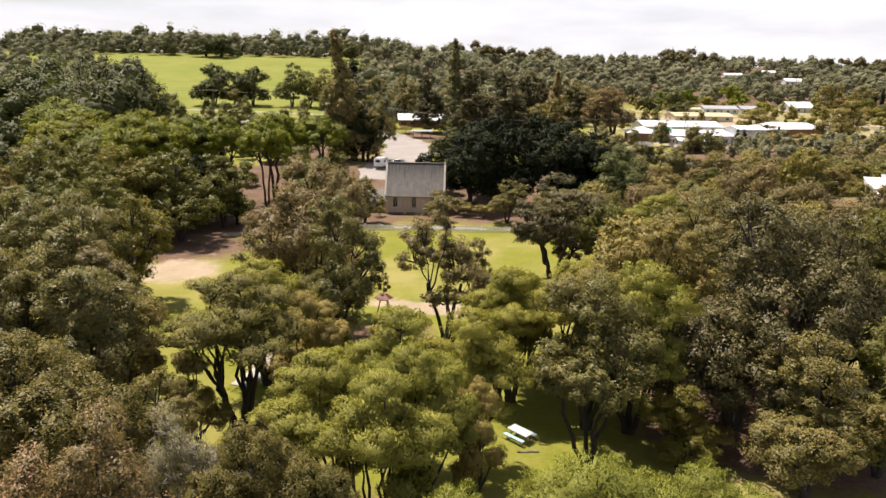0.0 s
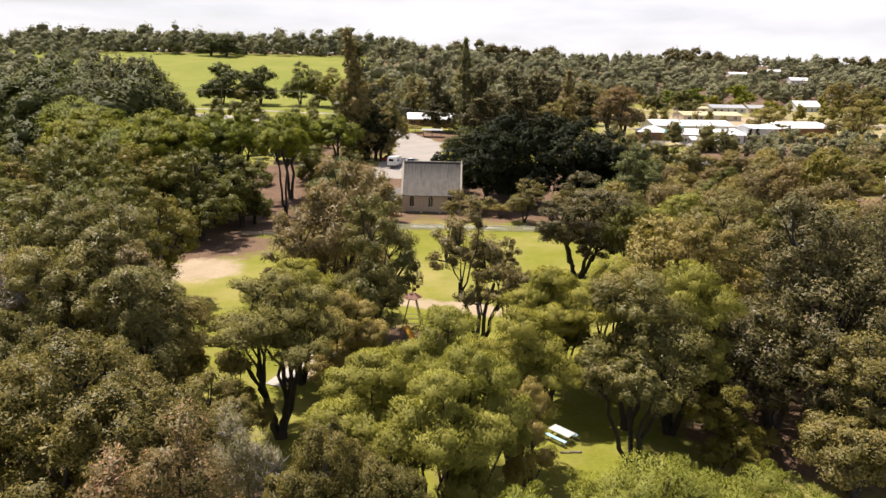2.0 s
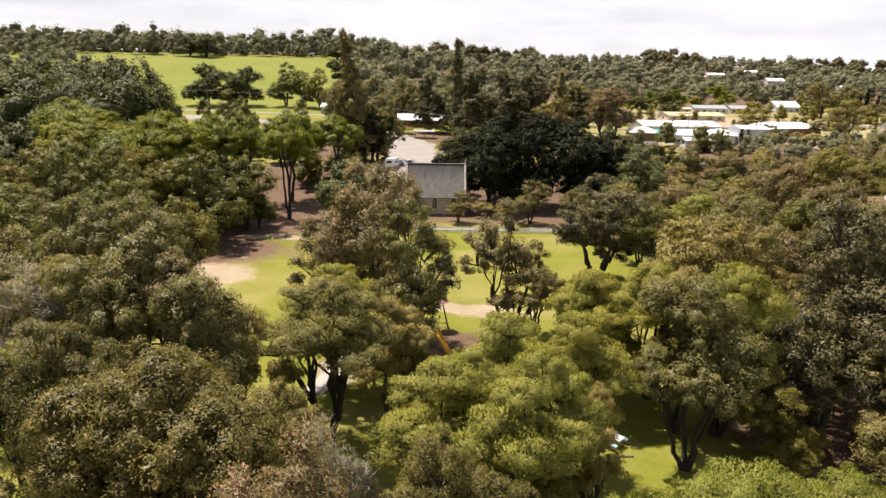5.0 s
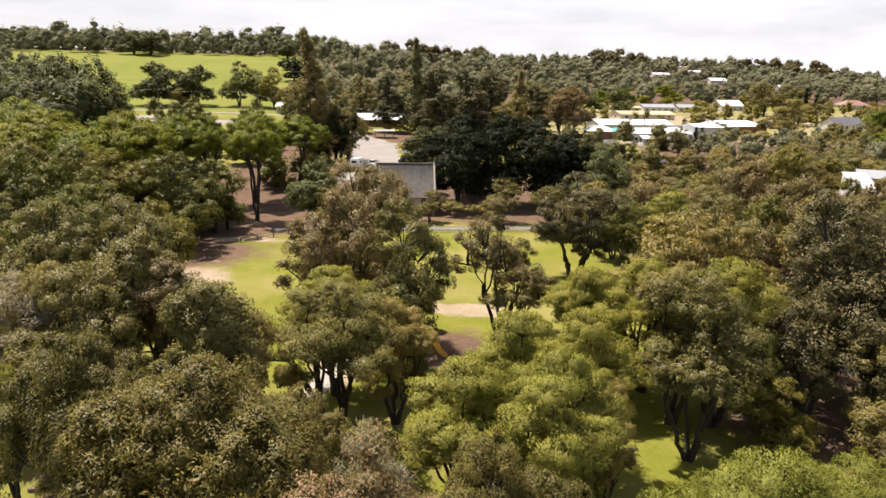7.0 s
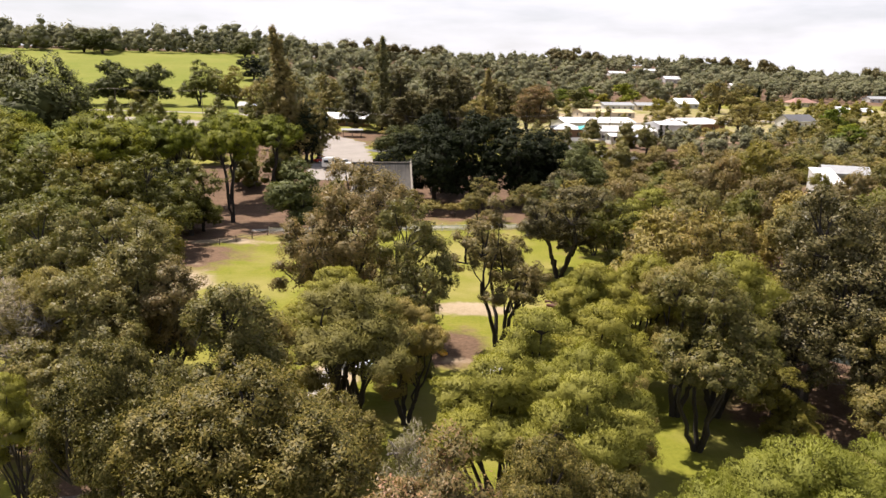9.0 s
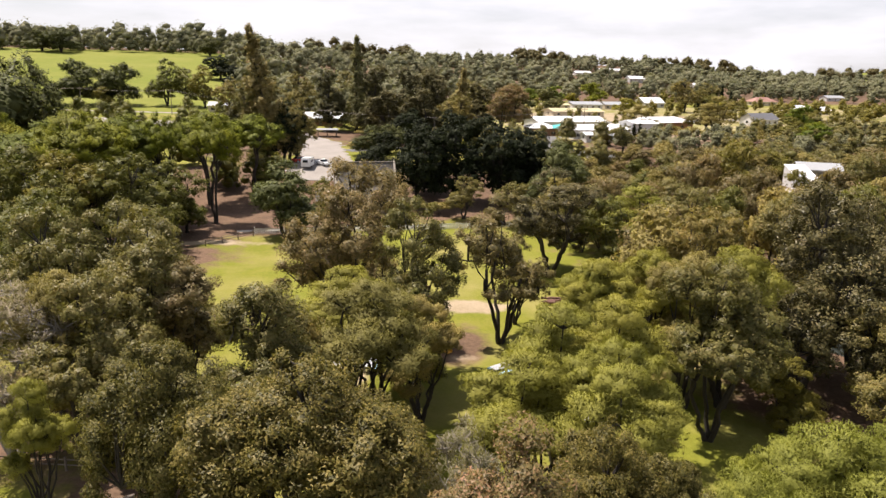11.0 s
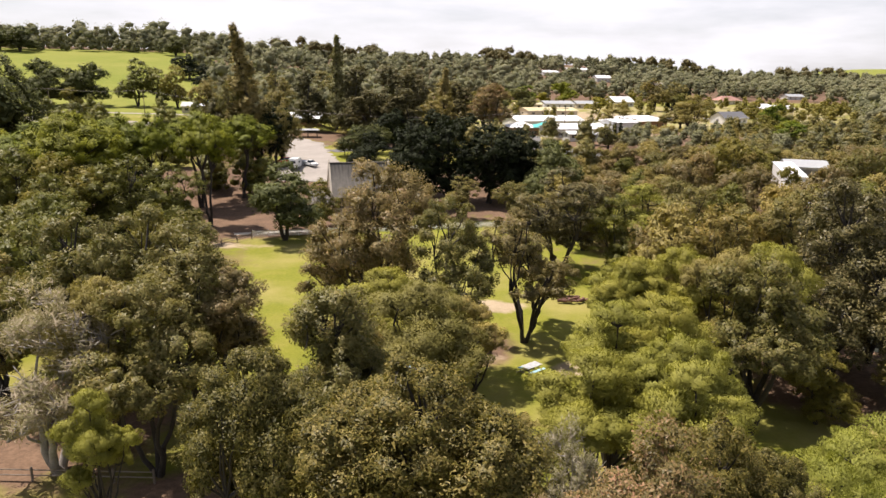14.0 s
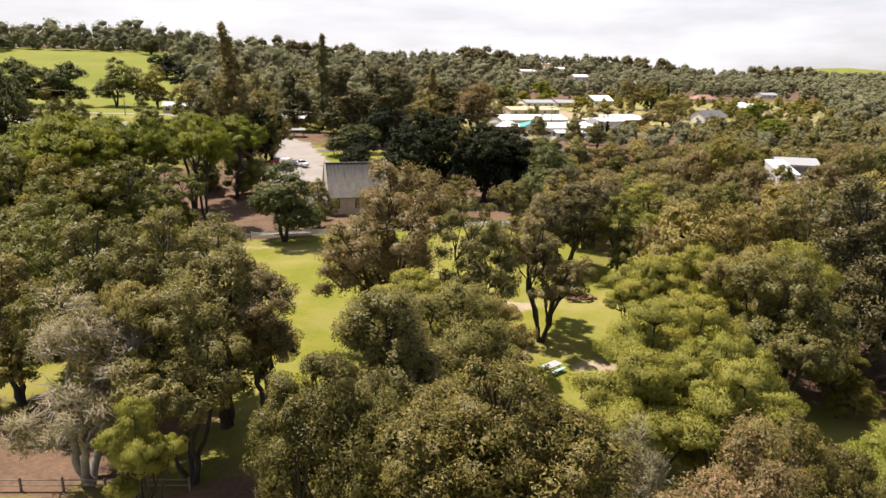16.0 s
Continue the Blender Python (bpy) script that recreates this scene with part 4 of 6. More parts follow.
# middle distance
for row in (
    ("gum", 21.6, 61.0, 15.4, 4.8), ("gum", 29.8, 79.0, 14.2, 5.0), ("paperbark", 29.4, 92.5, 12.0, 5.2), ("gum", 37.2, 97.0, 12.0, 5.2), ("green_gum", 21.0, 84.0, 12.0, 4.4),
    ("blue", 30.6, 127.0, 14.0, 5.6), ("blue", 36.0, 140.0, 14.0, 5.5), ("blue", -21.4, 115.5, 13.4, 5.8), ("gum", 27.0, 68.5, 13.5, 4.4), ("gum", 38.5, 70.0, 15.0, 5.0),
    ("green_gum", -42.6, 108.0, 15.4, 6.6), ("green_gum", -51.0, 100.0, 14.0, 5.4), ("green_gum", -43.0, 72.0, 15.0, 5.2), ("green_gum", -36.5, 78.0, 13.5, 4.6), ("green_gum", -47.0, 84.0, 14.0, 5.0),
    ("pine", -33.6, 128.5, 19.4, 4.8), ("pine", -42.6, 133.0, 19.6, 4.9), ("pine", -52.0, 119.0, 21.0, 7.2), ("pine", -36.0, 144.0, 19.2, 6.4), ("pine", -47.0, 130.0, 19.8, 6.0),
    ("pine", -60.0, 127.0, 18.6, 8.0), ("pine", -28.0, 150.0, 17.6, 6.7), ("pine", -52.0, 140.0, 18.0, 7.6), ("dark", -44.5, 120.5, 13.0, 4.6), ("green_gum", -39.0, 118.5, 13.0, 5.6),
    ("dark", 5.4, 141.0, 17.6, 6.4), ("dark", 14.0, 142.0, 17.8, 6.6), ("dark", 22.6, 141.0, 17.4, 6.8), ("dark", 32.0, 147.0, 15.5, 6.0), ("dark", -1.5, 151.0, 10.5, 4.6), ("dark", 9.0, 152.0, 14.0, 5.4), ("dark", 27.6, 145.0, 15.0, 6.0),
    ("pine", -75.0, 140.0, 19.0, 8.7), ("pine", -82.0, 150.0, 20.0, 9.0), ("conifer", -77.0, 172.0, 26.0, 8.0), ("conifer", -84.0, 175.0, 26.0, 8.0), ("conifer", -91.0, 178.0, 26.0, 8.0),
    ("dark", -50.5, 130.0, 12.5, 5.0), ("green_gum", -46.0, 125.5, 12.0, 4.6), ("green_gum", -57.0, 131.0, 12.5, 5.0), ("green_gum", -52.5, 108.0, 15.5, 5.6), ("green_gum", -58.0, 112.5, 16.0, 5.8), ("green_gum", -63.5, 107.0, 15.5, 5.6), ("green_gum", -48.5, 113.0, 14.0, 4.8), ("green_gum", -67.0, 116.0, 16.0, 6.0), ("green_gum", -37.6, 121.5, 8.4, 3.2), ("conifer", -45.5, 138.5, 12.5, 3.2),
    ("oak", 1.5, 191.0, 9.0, 5.0), ("oak", 7.5, 199.0, 8.5, 5.2), ("dark", 4.0, 183.0, 8.0, 4.5), ("green_gum", -14.6, 124.5, 9.0, 3.4), ("gum", 12.0, 127.0, 8.5, 3.6), ("gum", 20.0, 118.0, 9.0, 4.0), ("gum", -1.5, 127.5, 6.5, 2.6),
    ("green_gum", 47.0, 70.0, 14.0, 5.4), ("green_thicket", 60.6, 97.6, 6.4, 2.6), ("gum", -28.5, 186.0, 22.0, 5.0), ("dark", -21.8, 181.5, 16.0, 5.4), ("gum", -18.6, 186.0, 18.0, 5.0), ("gum", -20.5, 181.0, 15.0, 4.5),
):
    plant(*row, level=1)
# tall trees behind the car park and the paddock's own trees
for row in (
    ("column", -6.0, 252.0, 22.0, 6.0), ("column", 9.0, 240.0, 24.0, 6.5), ("column", 17.0, 233.0, 25.0, 7.0), ("column", 26.0, 240.0, 23.0, 7.0),
    ("column", 42.0, 236.0, 20.0, 7.0), ("column", 30.0, 255.0, 24.0, 7.0), ("column", 13.0, 258.0, 24.0, 7.0), ("column", 22.0, 222.0, 18.0, 7.5), ("column", 11.0, 226.0, 17.0, 7.0), ("gum", 33.0, 216.0, 16.0, 7.0), ("dark", 16.0, 212.0, 12.0, 6.0),
    ("dark", 28.0, 208.0, 12.0, 6.0), ("dark", 38.0, 206.0, 11.0, 6.0), ("rusty", 50.0, 222.0, 19.0, 7.0), ("rusty", 58.0, 240.0, 18.0, 7.0), ("gum", 46.0, 250.0, 19.0, 7.5), ("gum", -16.0, 282.0, 19.0, 7.0),
    ("gum", -27.0, 290.0, 18.0, 7.0), ("column", -34.0, 250.0, 19.0, 6.5), ("gum", -40.0, 262.0, 17.0, 6.5), ("gum", 2.0, 290.0, 20.0, 8.0), ("gum", 36.0, 290.0, 20.0, 8.5), ("gum", 55.0, 300.0, 19.0, 8.5),
    ("oak", -111.0, 334.0, 20.0, 10.0), ("oak", -101.0, 340.0, 16.0, 8.0), ("oak", -93.0, 336.0, 19.0, 8.5), ("green_gum", -74.0, 336.0, 21.0, 8.0), ("green_gum", -65.0, 334.0, 17.0, 6.5), ("green_gum", -57.0, 328.0, 19.0, 6.5), ("green_gum", -98.0, 326.0, 9.0, 4.5),
    ("dark", -62.0, 462.0, 15.0, 10.0), ("oak", -82.0, 604.0, 15.0, 9.0), ("oak", -192.0, 604.0, 19.0, 13.0), ("oak", -208.0, 612.0, 17.0, 12.0), ("dark", -50.0, 420.0, 13.0, 7.0),
    ("lime", 163.0, 466.0, 12.0, 8.5), ("yellow", 168.0, 450.0, 8.0, 5.0), ("lime", 190.0, 462.0, 15.0, 9.0), ("blue", 127.0, 384.0, 14.0, 8.0), ("lime", 145.0, 468.0, 10.0, 8.0), ("blue", 116.0, 398.0, 10.0, 7.0),
    ("yellow", 164.0, 362.0, 9.0, 7.0), ("yellow", 218.0, 352.0, 8.0, 5.0), ("gum", 143.0, 251.0, 12.0, 8.5), ("gum", 214.0, 384.0, 20.0, 9.0), ("gum", 232.0, 392.0, 18.0, 9.0), ("gum", 222.0, 350.0, 10.0, 8.0),
    ("olive", 104.0, 233.0, 11.5, 6.0), ("olive", 137.0, 236.0, 15.0, 6.2), ("green_gum", 138.0, 198.0, 8.0, 5.4), ("lime", 147.0, 202.0, 11.5, 5.2), ("lime", 126.0, 172.0, 7.5, 4.4), ("lime", 134.0, 180.0, 7.5, 4.2), ("gum", 64.5, 167.0, 8.0, 3.6), ("green_gum", 226.0, 372.0, 12.0, 7.0),
):
    plant(*row, level=2)
plant("tall", -24.0, 183.0, 33.4, 8.2, level=1, turn=0)
plant("tall", 3.0, 249.6, 33.0, 6.6, level=2, turn=90)
plant("tall", 35.6, 228.0, 24.0, 6.0, level=2, turn=90)
for i in range(9):
    plant("cypress", 233.0 + i * 2.6 + (i % 3) * 0.8, 399.0 + (i % 2) * 5, 11.0 + (i * 37 % 5) * 1.2, 1.6, level=2)
for x, y in ((84.2, 199.0), (86.0, 198.6), (121.0, 251.0)):
    plant("cypress", x, y, 5.0, 0.9, level=2)

# shrubs along the fence and round the buildings
for row in ((-19.5, 124.0, 2.4, 1.8), (-12.6, 131.0, 2.0, 1.4), (3.5, 133.0, 3.0, 2.4), (8.0, 131.0, 2.6, 2.2), (-4.0, 152.5, 4.4, 3.4), (-1.0, 157.0, 4.6, 3.6),
            (-14.5, 246.0, 2.6, 3.0), (-6.0, 249.0, 2.8, 3.2), (4.0, 238.0, 2.6, 3.0), (-25.0, 250.0, 2.4, 2.4), (-20.0, 252.0, 2.2, 2.2), (8.0, 222.0, 2.4, 3.0), (-1.0, 195.0, 4.6, 3.6), (-27.0, 44.0, 2.6, 2.0), (-20.5, 33.5, 2.4, 1.8),
            (-35.0, 38.0, 2.6, 2.0), (-30.0, 34.5, 3.0, 2.0), (17.0, 36.5, 2.6, 2.2), (20.0, 45.5, 2.2, 1.8), (-9.5, 29.5, 3.0, 2.0), (29.5, 47.0, 2.4, 1.8), (-7.0, 46.5, 2.2, 1.6)):
    plant("shrub", *row, level=0 if row[1] < 60 else 1)

# woods that fill the middle distance, each tree spaced from its neighbours
CLEAR = [(34, 66, 3), (37, 60, 3.4), (41, 55, 3), (46, 49, 3), (53, 44, 3), (-14, 168, 11), (-11, 190, 11), (-12, 215, 11), (-20, 238, 12), (-5.5, 138, 9), (66, 103, 6), (70, 106, 5), (76, 111, 7), (60, 96, 5), (62, 98, 5), (70, 97, 4), (73, 102, 4), (-38, 92, 9), (-5, 225, 9), (56, 178, 6), (58, 190, 7), (-35, 137, 8), (155, 232, 9), (-9, 246, 9), (112, 300, 14), (135, 315, 14), (165, 325, 14), (195, 330, 12), (120, 372, 12), (148, 380, 14), (176, 385, 14), (205, 412, 14), (230, 340, 12), (175, 290, 10)]


def scatter(count, xs, ys, kinds, hs, rs, level, seed, keep=None, near=0.8):
    r = np.random.default_rng(seed)
    done = tries = 0
    while done < count and tries < count * 40:
        tries += 1
        x, y = r.uniform(*xs), r.uniform(*ys)
        rad = r.uniform(*rs)
        if keep and not keep(x, y):
            continue
        if any((x - a) ** 2 + (y - b) ** 2 < (c + rad) ** 2 for a, b, c in CLEAR):
            continue
        if any((x - a) ** 2 + (y - b) ** 2 < (near * (c + rad)) ** 2 for a, b, c in PLANTED):
            continue
        plant(kinds[int(r.integers(len(kinds)))], x, y, r.uniform(*hs) * (rad if kinds[0] == "thicket" else 1.0), rad, level)
        done += 1


scatter(84, (-105, -44), (62, 135), ["green_gum", "green_gum", "gum"], (11, 14.5), (4.0, 6.0), 1, 5, lambda x, y: x > -0.72 * y - 14, 0.68)
scatter(40, (18, 75), (58, 112), ["thicket", "brown_thicket", "green_thicket", "olive_thicket", "brown_thicket", "olive_thicket"], (2.0, 2.7), (4.0, 5.4), 1, 6, lambda x, y: x > 0.14 * y + 9 and x < 1.2 * y - 26, 0.7)
scatter(62, (36, 105), (106, 156), ["thicket", "olive_thicket", "green_thicket", "brown_thicket", "olive_thicket"], (1.3, 1.75), (3.2, 4.8), 1, 9, lambda x, y: x > 0.30 * y, 0.62)


# ---- buildings ----
def house(x, y, w, d, h, rise, roof_mat, wall_mat, turn=0.0, hip=False, windows=3, label="", name="house", door=True, over=0.5, sink=0.6):
    """A small house: walls with openings cut through, panes, a pitched roof along x."""
    base = gz(x, y) - 0.15
    ob = thing(name, pose(x, y, base, 0, 0, turn), label, "shed" if name == "shed" else "house", "town houses")
    holes, panes = [], []
    n = windows + (1 if door else 0)
    for i in range(n):
        cx = -w / 2 + w * (i + 0.5) / n
        if door and i == n // 2:
            holes.append(rect(cx - 0.45, 0.15, cx + 0.45, 2.2))
        else:
            holes.append(rect(cx - 0.75, 1.0, cx + 0.75, 2.1))
        panes.append((cx, door and i == n // 2))
    t = 0.2
    part("wall", slab(rect(-w / 2, -sink, w / 2, h), holes, t, Matrix.Translation((0, -d / 2, 0))), wall_mat, ob)
    part("wall", slab(rect(-w / 2, -sink, w / 2, h), [], t, Matrix.Translation((0, d / 2 - t, 0))), wall_mat, ob)
    for sx in (-1, 1):
        gable = [(-d / 2 + t, -sink), (d / 2 - t, -sink), (d / 2 - t, h)] + ([] if hip else [(0, h + rise * (1 - 2 * t / d))]) + [(-d / 2 + t, h)]
        part("wall", slab(gable, [rect(-0.7, 1.0, 0.7, 2.1)], t, Matrix.Translation((sx * w / 2 - (t if sx > 0 else 0), 0, 0)) @ Matrix.Rotation(math.pi / 2, 4, "Z") @ Matrix.Translation((0, -t, 0))), wall_mat, ob)
    for cx, is_door in panes:
        bm = bmesh.new()
        box(bm, cx - (0.45 if is_door else 0.75), -d / 2 + 0.1, 0.15 if is_door else 1.0, cx + (0.45 if is_door else 0.75), -d / 2 + 0.14, 2.2 if is_door else 2.1)
        win = part("door" if is_door else "window", bm, TIMBER if is_door else GLASS, ob)
        if not is_door:
            bm = bmesh.new()
            box(bm, cx - 0.03, -d / 2 + 0.05, 1.0, cx + 0.03, -d / 2 + 0.1, 2.1)
            part("frame", bm, WHITE_PAINT, win)
    k = h - rise * over / (d / 2)
    X, Y, Z = w / 2 + over, d / 2 + over, h + rise
    run = 0.0 if not hip else min(w / 2 - 0.2, d / 2)
    for sy in (-1, 1):
        bm = bmesh.new()
        sheet(bm, [(-X, sy * Y, k), (X, sy * Y, k), (w / 2 - run + (over if not hip else 0), 0, Z), (-w / 2 + run - (over if not hip else 0), 0, Z)], 0.12)
        part("roof", bm, roof_mat, ob)
        bm = bmesh.new()
        box(bm, -X, sy * Y - 0.06, k - 0.16, X, sy * Y + 0.06, k - 0.02)
        part("gutter", bm, WHITE_PAINT, ob)
    if hip:
        for sx in (-1, 1):
            bm = bmesh.new()
            sheet(bm, [(sx * X, -Y, k), (sx * X, Y, k), (sx * (w / 2 - run), 0, Z)], 0.12)
            part("roof", bm, roof_mat, ob)
    CLEAR.append((x, y, max(w, d) * 0.55))
    return ob


house(-9.5, 268.0, 17.0, 8.0, 3.0, 1.9, WHITE_ROOF, BRICK, 6, False, 4, "brick house with white metal roof")
house(17.0, 305.0, 24.0, 9.0, 3.0, 1.6, WHITE_ROOF, WHITE_WALL, 0, False, 4, "long white house with white metal roof among trees")
house(88.0, 264.0, 30.0, 13.0, 4.0, 1.6, WHITE_ROOF, WHITE_WALL, 6, False, 5, "broad shop building with white metal roof")
house(75.0, 209.0, 19.0, 11.0, 3.2, 1.2, WHITE_ROOF, WHITE_WALL, 4, False, 4, "low shop with broad white metal roof")
house(66.0, 232.0, 10.0, 10.0, 3.4, 1.6, WHITE_ROOF, BRICK, -8, True, 2, "small brick shop with pale hipped roof")
house(89.5, 206.5, 8.5, 8.0, 5.2, 0.8, WHITE_ROOF, WHITE_WALL, 8, False, 0, "tall white hall with plain walls", door=False)
house(70.0, 194.5, 9.0, 5.0, 2.4, 0.6, WHITE_ROOF, WHITE_WALL, 0, False, 2, "low white outbuilding with white roof")
house(103.0, 247.0, 13.0, 9.0, 3.0, 1.1, WHITE_ROOF, WHITE_WALL, 8, False, 2, "low white store with white roof")
house(131.0, 267.0, 29.0, 11.0, 3.6, 1.9, WHITE_ROOF, BRICK, 16, True, 6, "long brown brick building with white hipped roof")
house(126.0, 346.0, 30.0, 12.0, 3.0, 1.4, YELLOW_ROOF, CREAM_WALL, 8, False, 4, "long building with straw-yellow metal roof")
house(160.0, 410.0, 20.0, 10.0, 3.2, 1.5, GREY_ROOF, WHITE_WALL, 4, False, 4, "low grey-roofed house with long verandah")
house(181.0, 412.0, 16.0, 9.0, 3.2, 1.5, GREY_ROOF, CREAM_WALL, 2, False, 3, "low grey-roofed house with cream walls")
house(137.0, 402.0, 18.0, 6.0, 3.0, 0.8, YELLOW_ROOF, CREAM_WALL, 2, False, 3, "low cream outbuilding with straw-yellow roof")
house(219.5, 437.0, 16.0, 12.0, 3.4, 3.2, WHITE_ROOF, WHITE_WALL, 8, False, 3, "pale-roofed house with verandah")
house(198.5, 293.0, 15.0, 9.0, 3.2, 2.6, DARK_ROOF, WHITE_WALL, 10, False, 3, "white house with dark grey gable roof")
house(284.0, 372.0, 17.0, 11.0, 3.2, 2.8, WHITE_ROOF, WHITE_WALL, 10, True, 3, "white house with white hipped roof")
house(304.0, 380.0, 13.0, 9.0, 3.0, 1.8, WHITE_ROOF, CREAM_WALL, 0, False, 2, "cream house with white roof")
house(328.0, 466.0, 21.0, 11.0, 3.2, 3.0, RED_ROOF, CREAM_WALL, 8, True, 3, "cream house with red tiled hipped roof")
for args in ((328.0, 668.0, 17.0, 10.0, 4.0, 2.4, WHITE_ROOF, WHITE_WALL, 3, False, 3, "far white house with gable roof"), (350.0, 770.0, 30.0, 10.0, 3.2, 1.8, WHITE_ROOF, WHITE_WALL, -4, False, 2, "far long white-roofed house"),
             (294.0, 726.0, 18.0, 10.0, 3.0, 1.8, WHITE_ROOF, WHITE_WALL, 0, False, 2, "far white house with pale roof"), (388.0, 648.0, 14.0, 9.0, 3.0, 1.8, WHITE_ROOF, WHITE_WALL, 0, False, 2, "far white house by the woods"),
             (433.0, 515.0, 17.0, 9.0, 3.0, 1.8, GREY_ROOF, WHITE_WALL, 0, False, 2, "far house with grey roof")):
    house(*args)
    for k in (0.97, 0.94):
        CLEAR.append((args[0] * k, args[1] * k, 7.0))
house(-47.5, 311.0, 11.0, 8.0, 3.0, 1.4, GREY_ROOF, CREAM_WALL, -6, False, 2, "small house with blue-grey metal roof")

# garden shrubs between the shops
scatter(50, (60, 150), (186, 262), ["shrub"], (1.8, 3.6), (1.8, 3.0), 2, 12, lambda x, y: x > 0.3 * y, 0.8)

# open shed and its white lean-to by the woods
shed = thing("shed", pose(76.4, 112.0, gz(76, 112) - 0.1, 0, 0, -30), "white metal shed with open dark front bay", "shed")
bm = bmesh.new()
for sy in (-1, 1):
    sheet(bm, [(-3.9, sy * 3.4, 3.1), (3.9, sy * 3.4, 3.1), (3.9, 0, 4.2), (-3.9, 0, 4.2)], 0.1)
part("roof", bm, GREY_ROOF, shed)
for sx, hole in ((-3.6, []), (3.5, [rect(-2.4, 0.1, 2.4, 2.8)])):
    part("wall", slab([(-3.0, -1), (3.0, -1), (3.0, 3.1), (0, 4.05), (-3.0, 3.1)], hole, 0.1, Matrix.Translation((sx, 0, 0)) @ Matrix.Rotation(math.pi / 2, 4, "Z")), WHITE_WALL, shed)
part("wall", slab(rect(-3.6, -1, 3.5, 3.1), [rect(-2.6, 0.9, 3.0, 2.7)], 0.1, Matrix.Translation((0, -3.0, 0))), WHITE_WALL, shed)
part("wall", slab(rect(-3.6, -1, 3.5, 3.1), [], 0.1, Matrix.Translation((0, 2.9, 0))), WHITE_WALL, shed)
lean = thing("shed", pose(69.6, 107.8, gz(69, 106) - 0.2, 0, 0, -14), "white metal shed with single-pitch white roof", "shed")
bm = bmesh.new()
sheet(bm, [(-1.9, -3.2, 2.0), (1.9, -3.2, 2.0), (1.9, 3.2, 4.0), (-1.9, 3.2, 4.0)], 0.1)
part("roof", bm, WHITE_ROOF, lean)
for y_, top in ((-3.0, 2.0), (2.9, 3.85)):
    part("wall", slab(rect(-1.75, -1, 1.75, top), [], 0.1, Matrix.Translation((0, y_, 0))), WHITE_WALL, lean)
for sx in (-1.75, 1.65):
    part("wall", slab([(-2.9, -1), (2.9, -1), (2.9, 3.8), (-2.9, 2.0)], [], 0.1, Matrix.Translation((sx, 0, 0)) @ Matrix.Rotation(math.pi / 2, 4, "Z")), WHITE_WALL, lean)

# teal shade sail on posts beside the shops
sail = thing("shade_sail", pose(71.0, 226.0, gz(71, 226)) @ Matrix.Diagonal((0.95, 0.95, 1.1, 1)), "teal shade sail on steel posts", "shade sail")
bm = bmesh.new()
sheet(bm, [(-4.0, -2.5, 2.6), (3.2, -3.0, 3.0), (3.6, 2.6, 4.4), (0, 1.5, 3.8)], 0.05)
part("cloth", bm, TEAL, sail, "teal stretched cloth")
bm = bmesh.new()
sheet(bm, [(-4.0, -2.5, 2.5), (0, 1.5, 3.7), (-2.2, 3.4, 3.2)], 0.05)
part("cloth", bm, TEAL, sail, "teal stretched cloth")
for px, py, ph in ((-4.0, -2.5, 2.6), (3.2, -3.0, 3.0), (3.6, 2.6, 4.4), (-2.2, 3.4, 3.3)):
    bm = bmesh.new()
    part("post", rod(bm, (px, py, -0.6), (px, py, ph), 0.07), STEEL, sail)

# the stone hall with lancet windows and steep streaked roof
CH_W, CH_D, CH_H, CH_R = 11.7, 7.8, 4.1, 5.7
church = thing("church", pose(-5.75, 137.9, 0.0, 0, 0, -1.0), "cream stone church with lancet windows and steep grey roof", "church")
hw, hd, t = CH_W / 2, CH_D / 2, 0.4
lights = [-3.9, -0.15, 3.6]
for side in (-1, 1):
    m_ = Matrix.Translation((0, -hd if side < 0 else hd - t, 0))
    part("wall", slab(rect(-hw, -0.5, hw, CH_H), [lancet(c, 1.35, 3.5, 0.85, 0.75) for c in lights], t, m_), STONE, church)
    for c in lights:
        yy = side * (hd - 0.22)
        win = part("window", slab(lancet(c, 1.4, 3.46, 0.8, 0.72), [], 0.03, Matrix.Translation((0, yy, 0))), GLASS, church, "dark leaded pane")
        bm = bmesh.new()
        box(bm, c - 0.03, yy - 0.05, 1.4, c + 0.03, yy - 0.003, 3.4)
        part("mullion", bm, STONE_TRIM, win)
        bm = bmesh.new()
        box(bm, c - 0.6, side * hd - 0.09, 1.2, c + 0.6, side * hd + 0.09, 1.34, bevel=0.02)
        part("sill", bm, STONE_TRIM, win)
    for c in (-hw + 0.35, -2.0, 1.7, hw - 0.35):
        bm = bmesh.new()
        box(bm, c - 0.25, side * hd - 0.28, -0.4, c + 0.25, side * hd + 0.28, 2.7, bevel=0.04)
        part("buttress", bm, STONE, church)
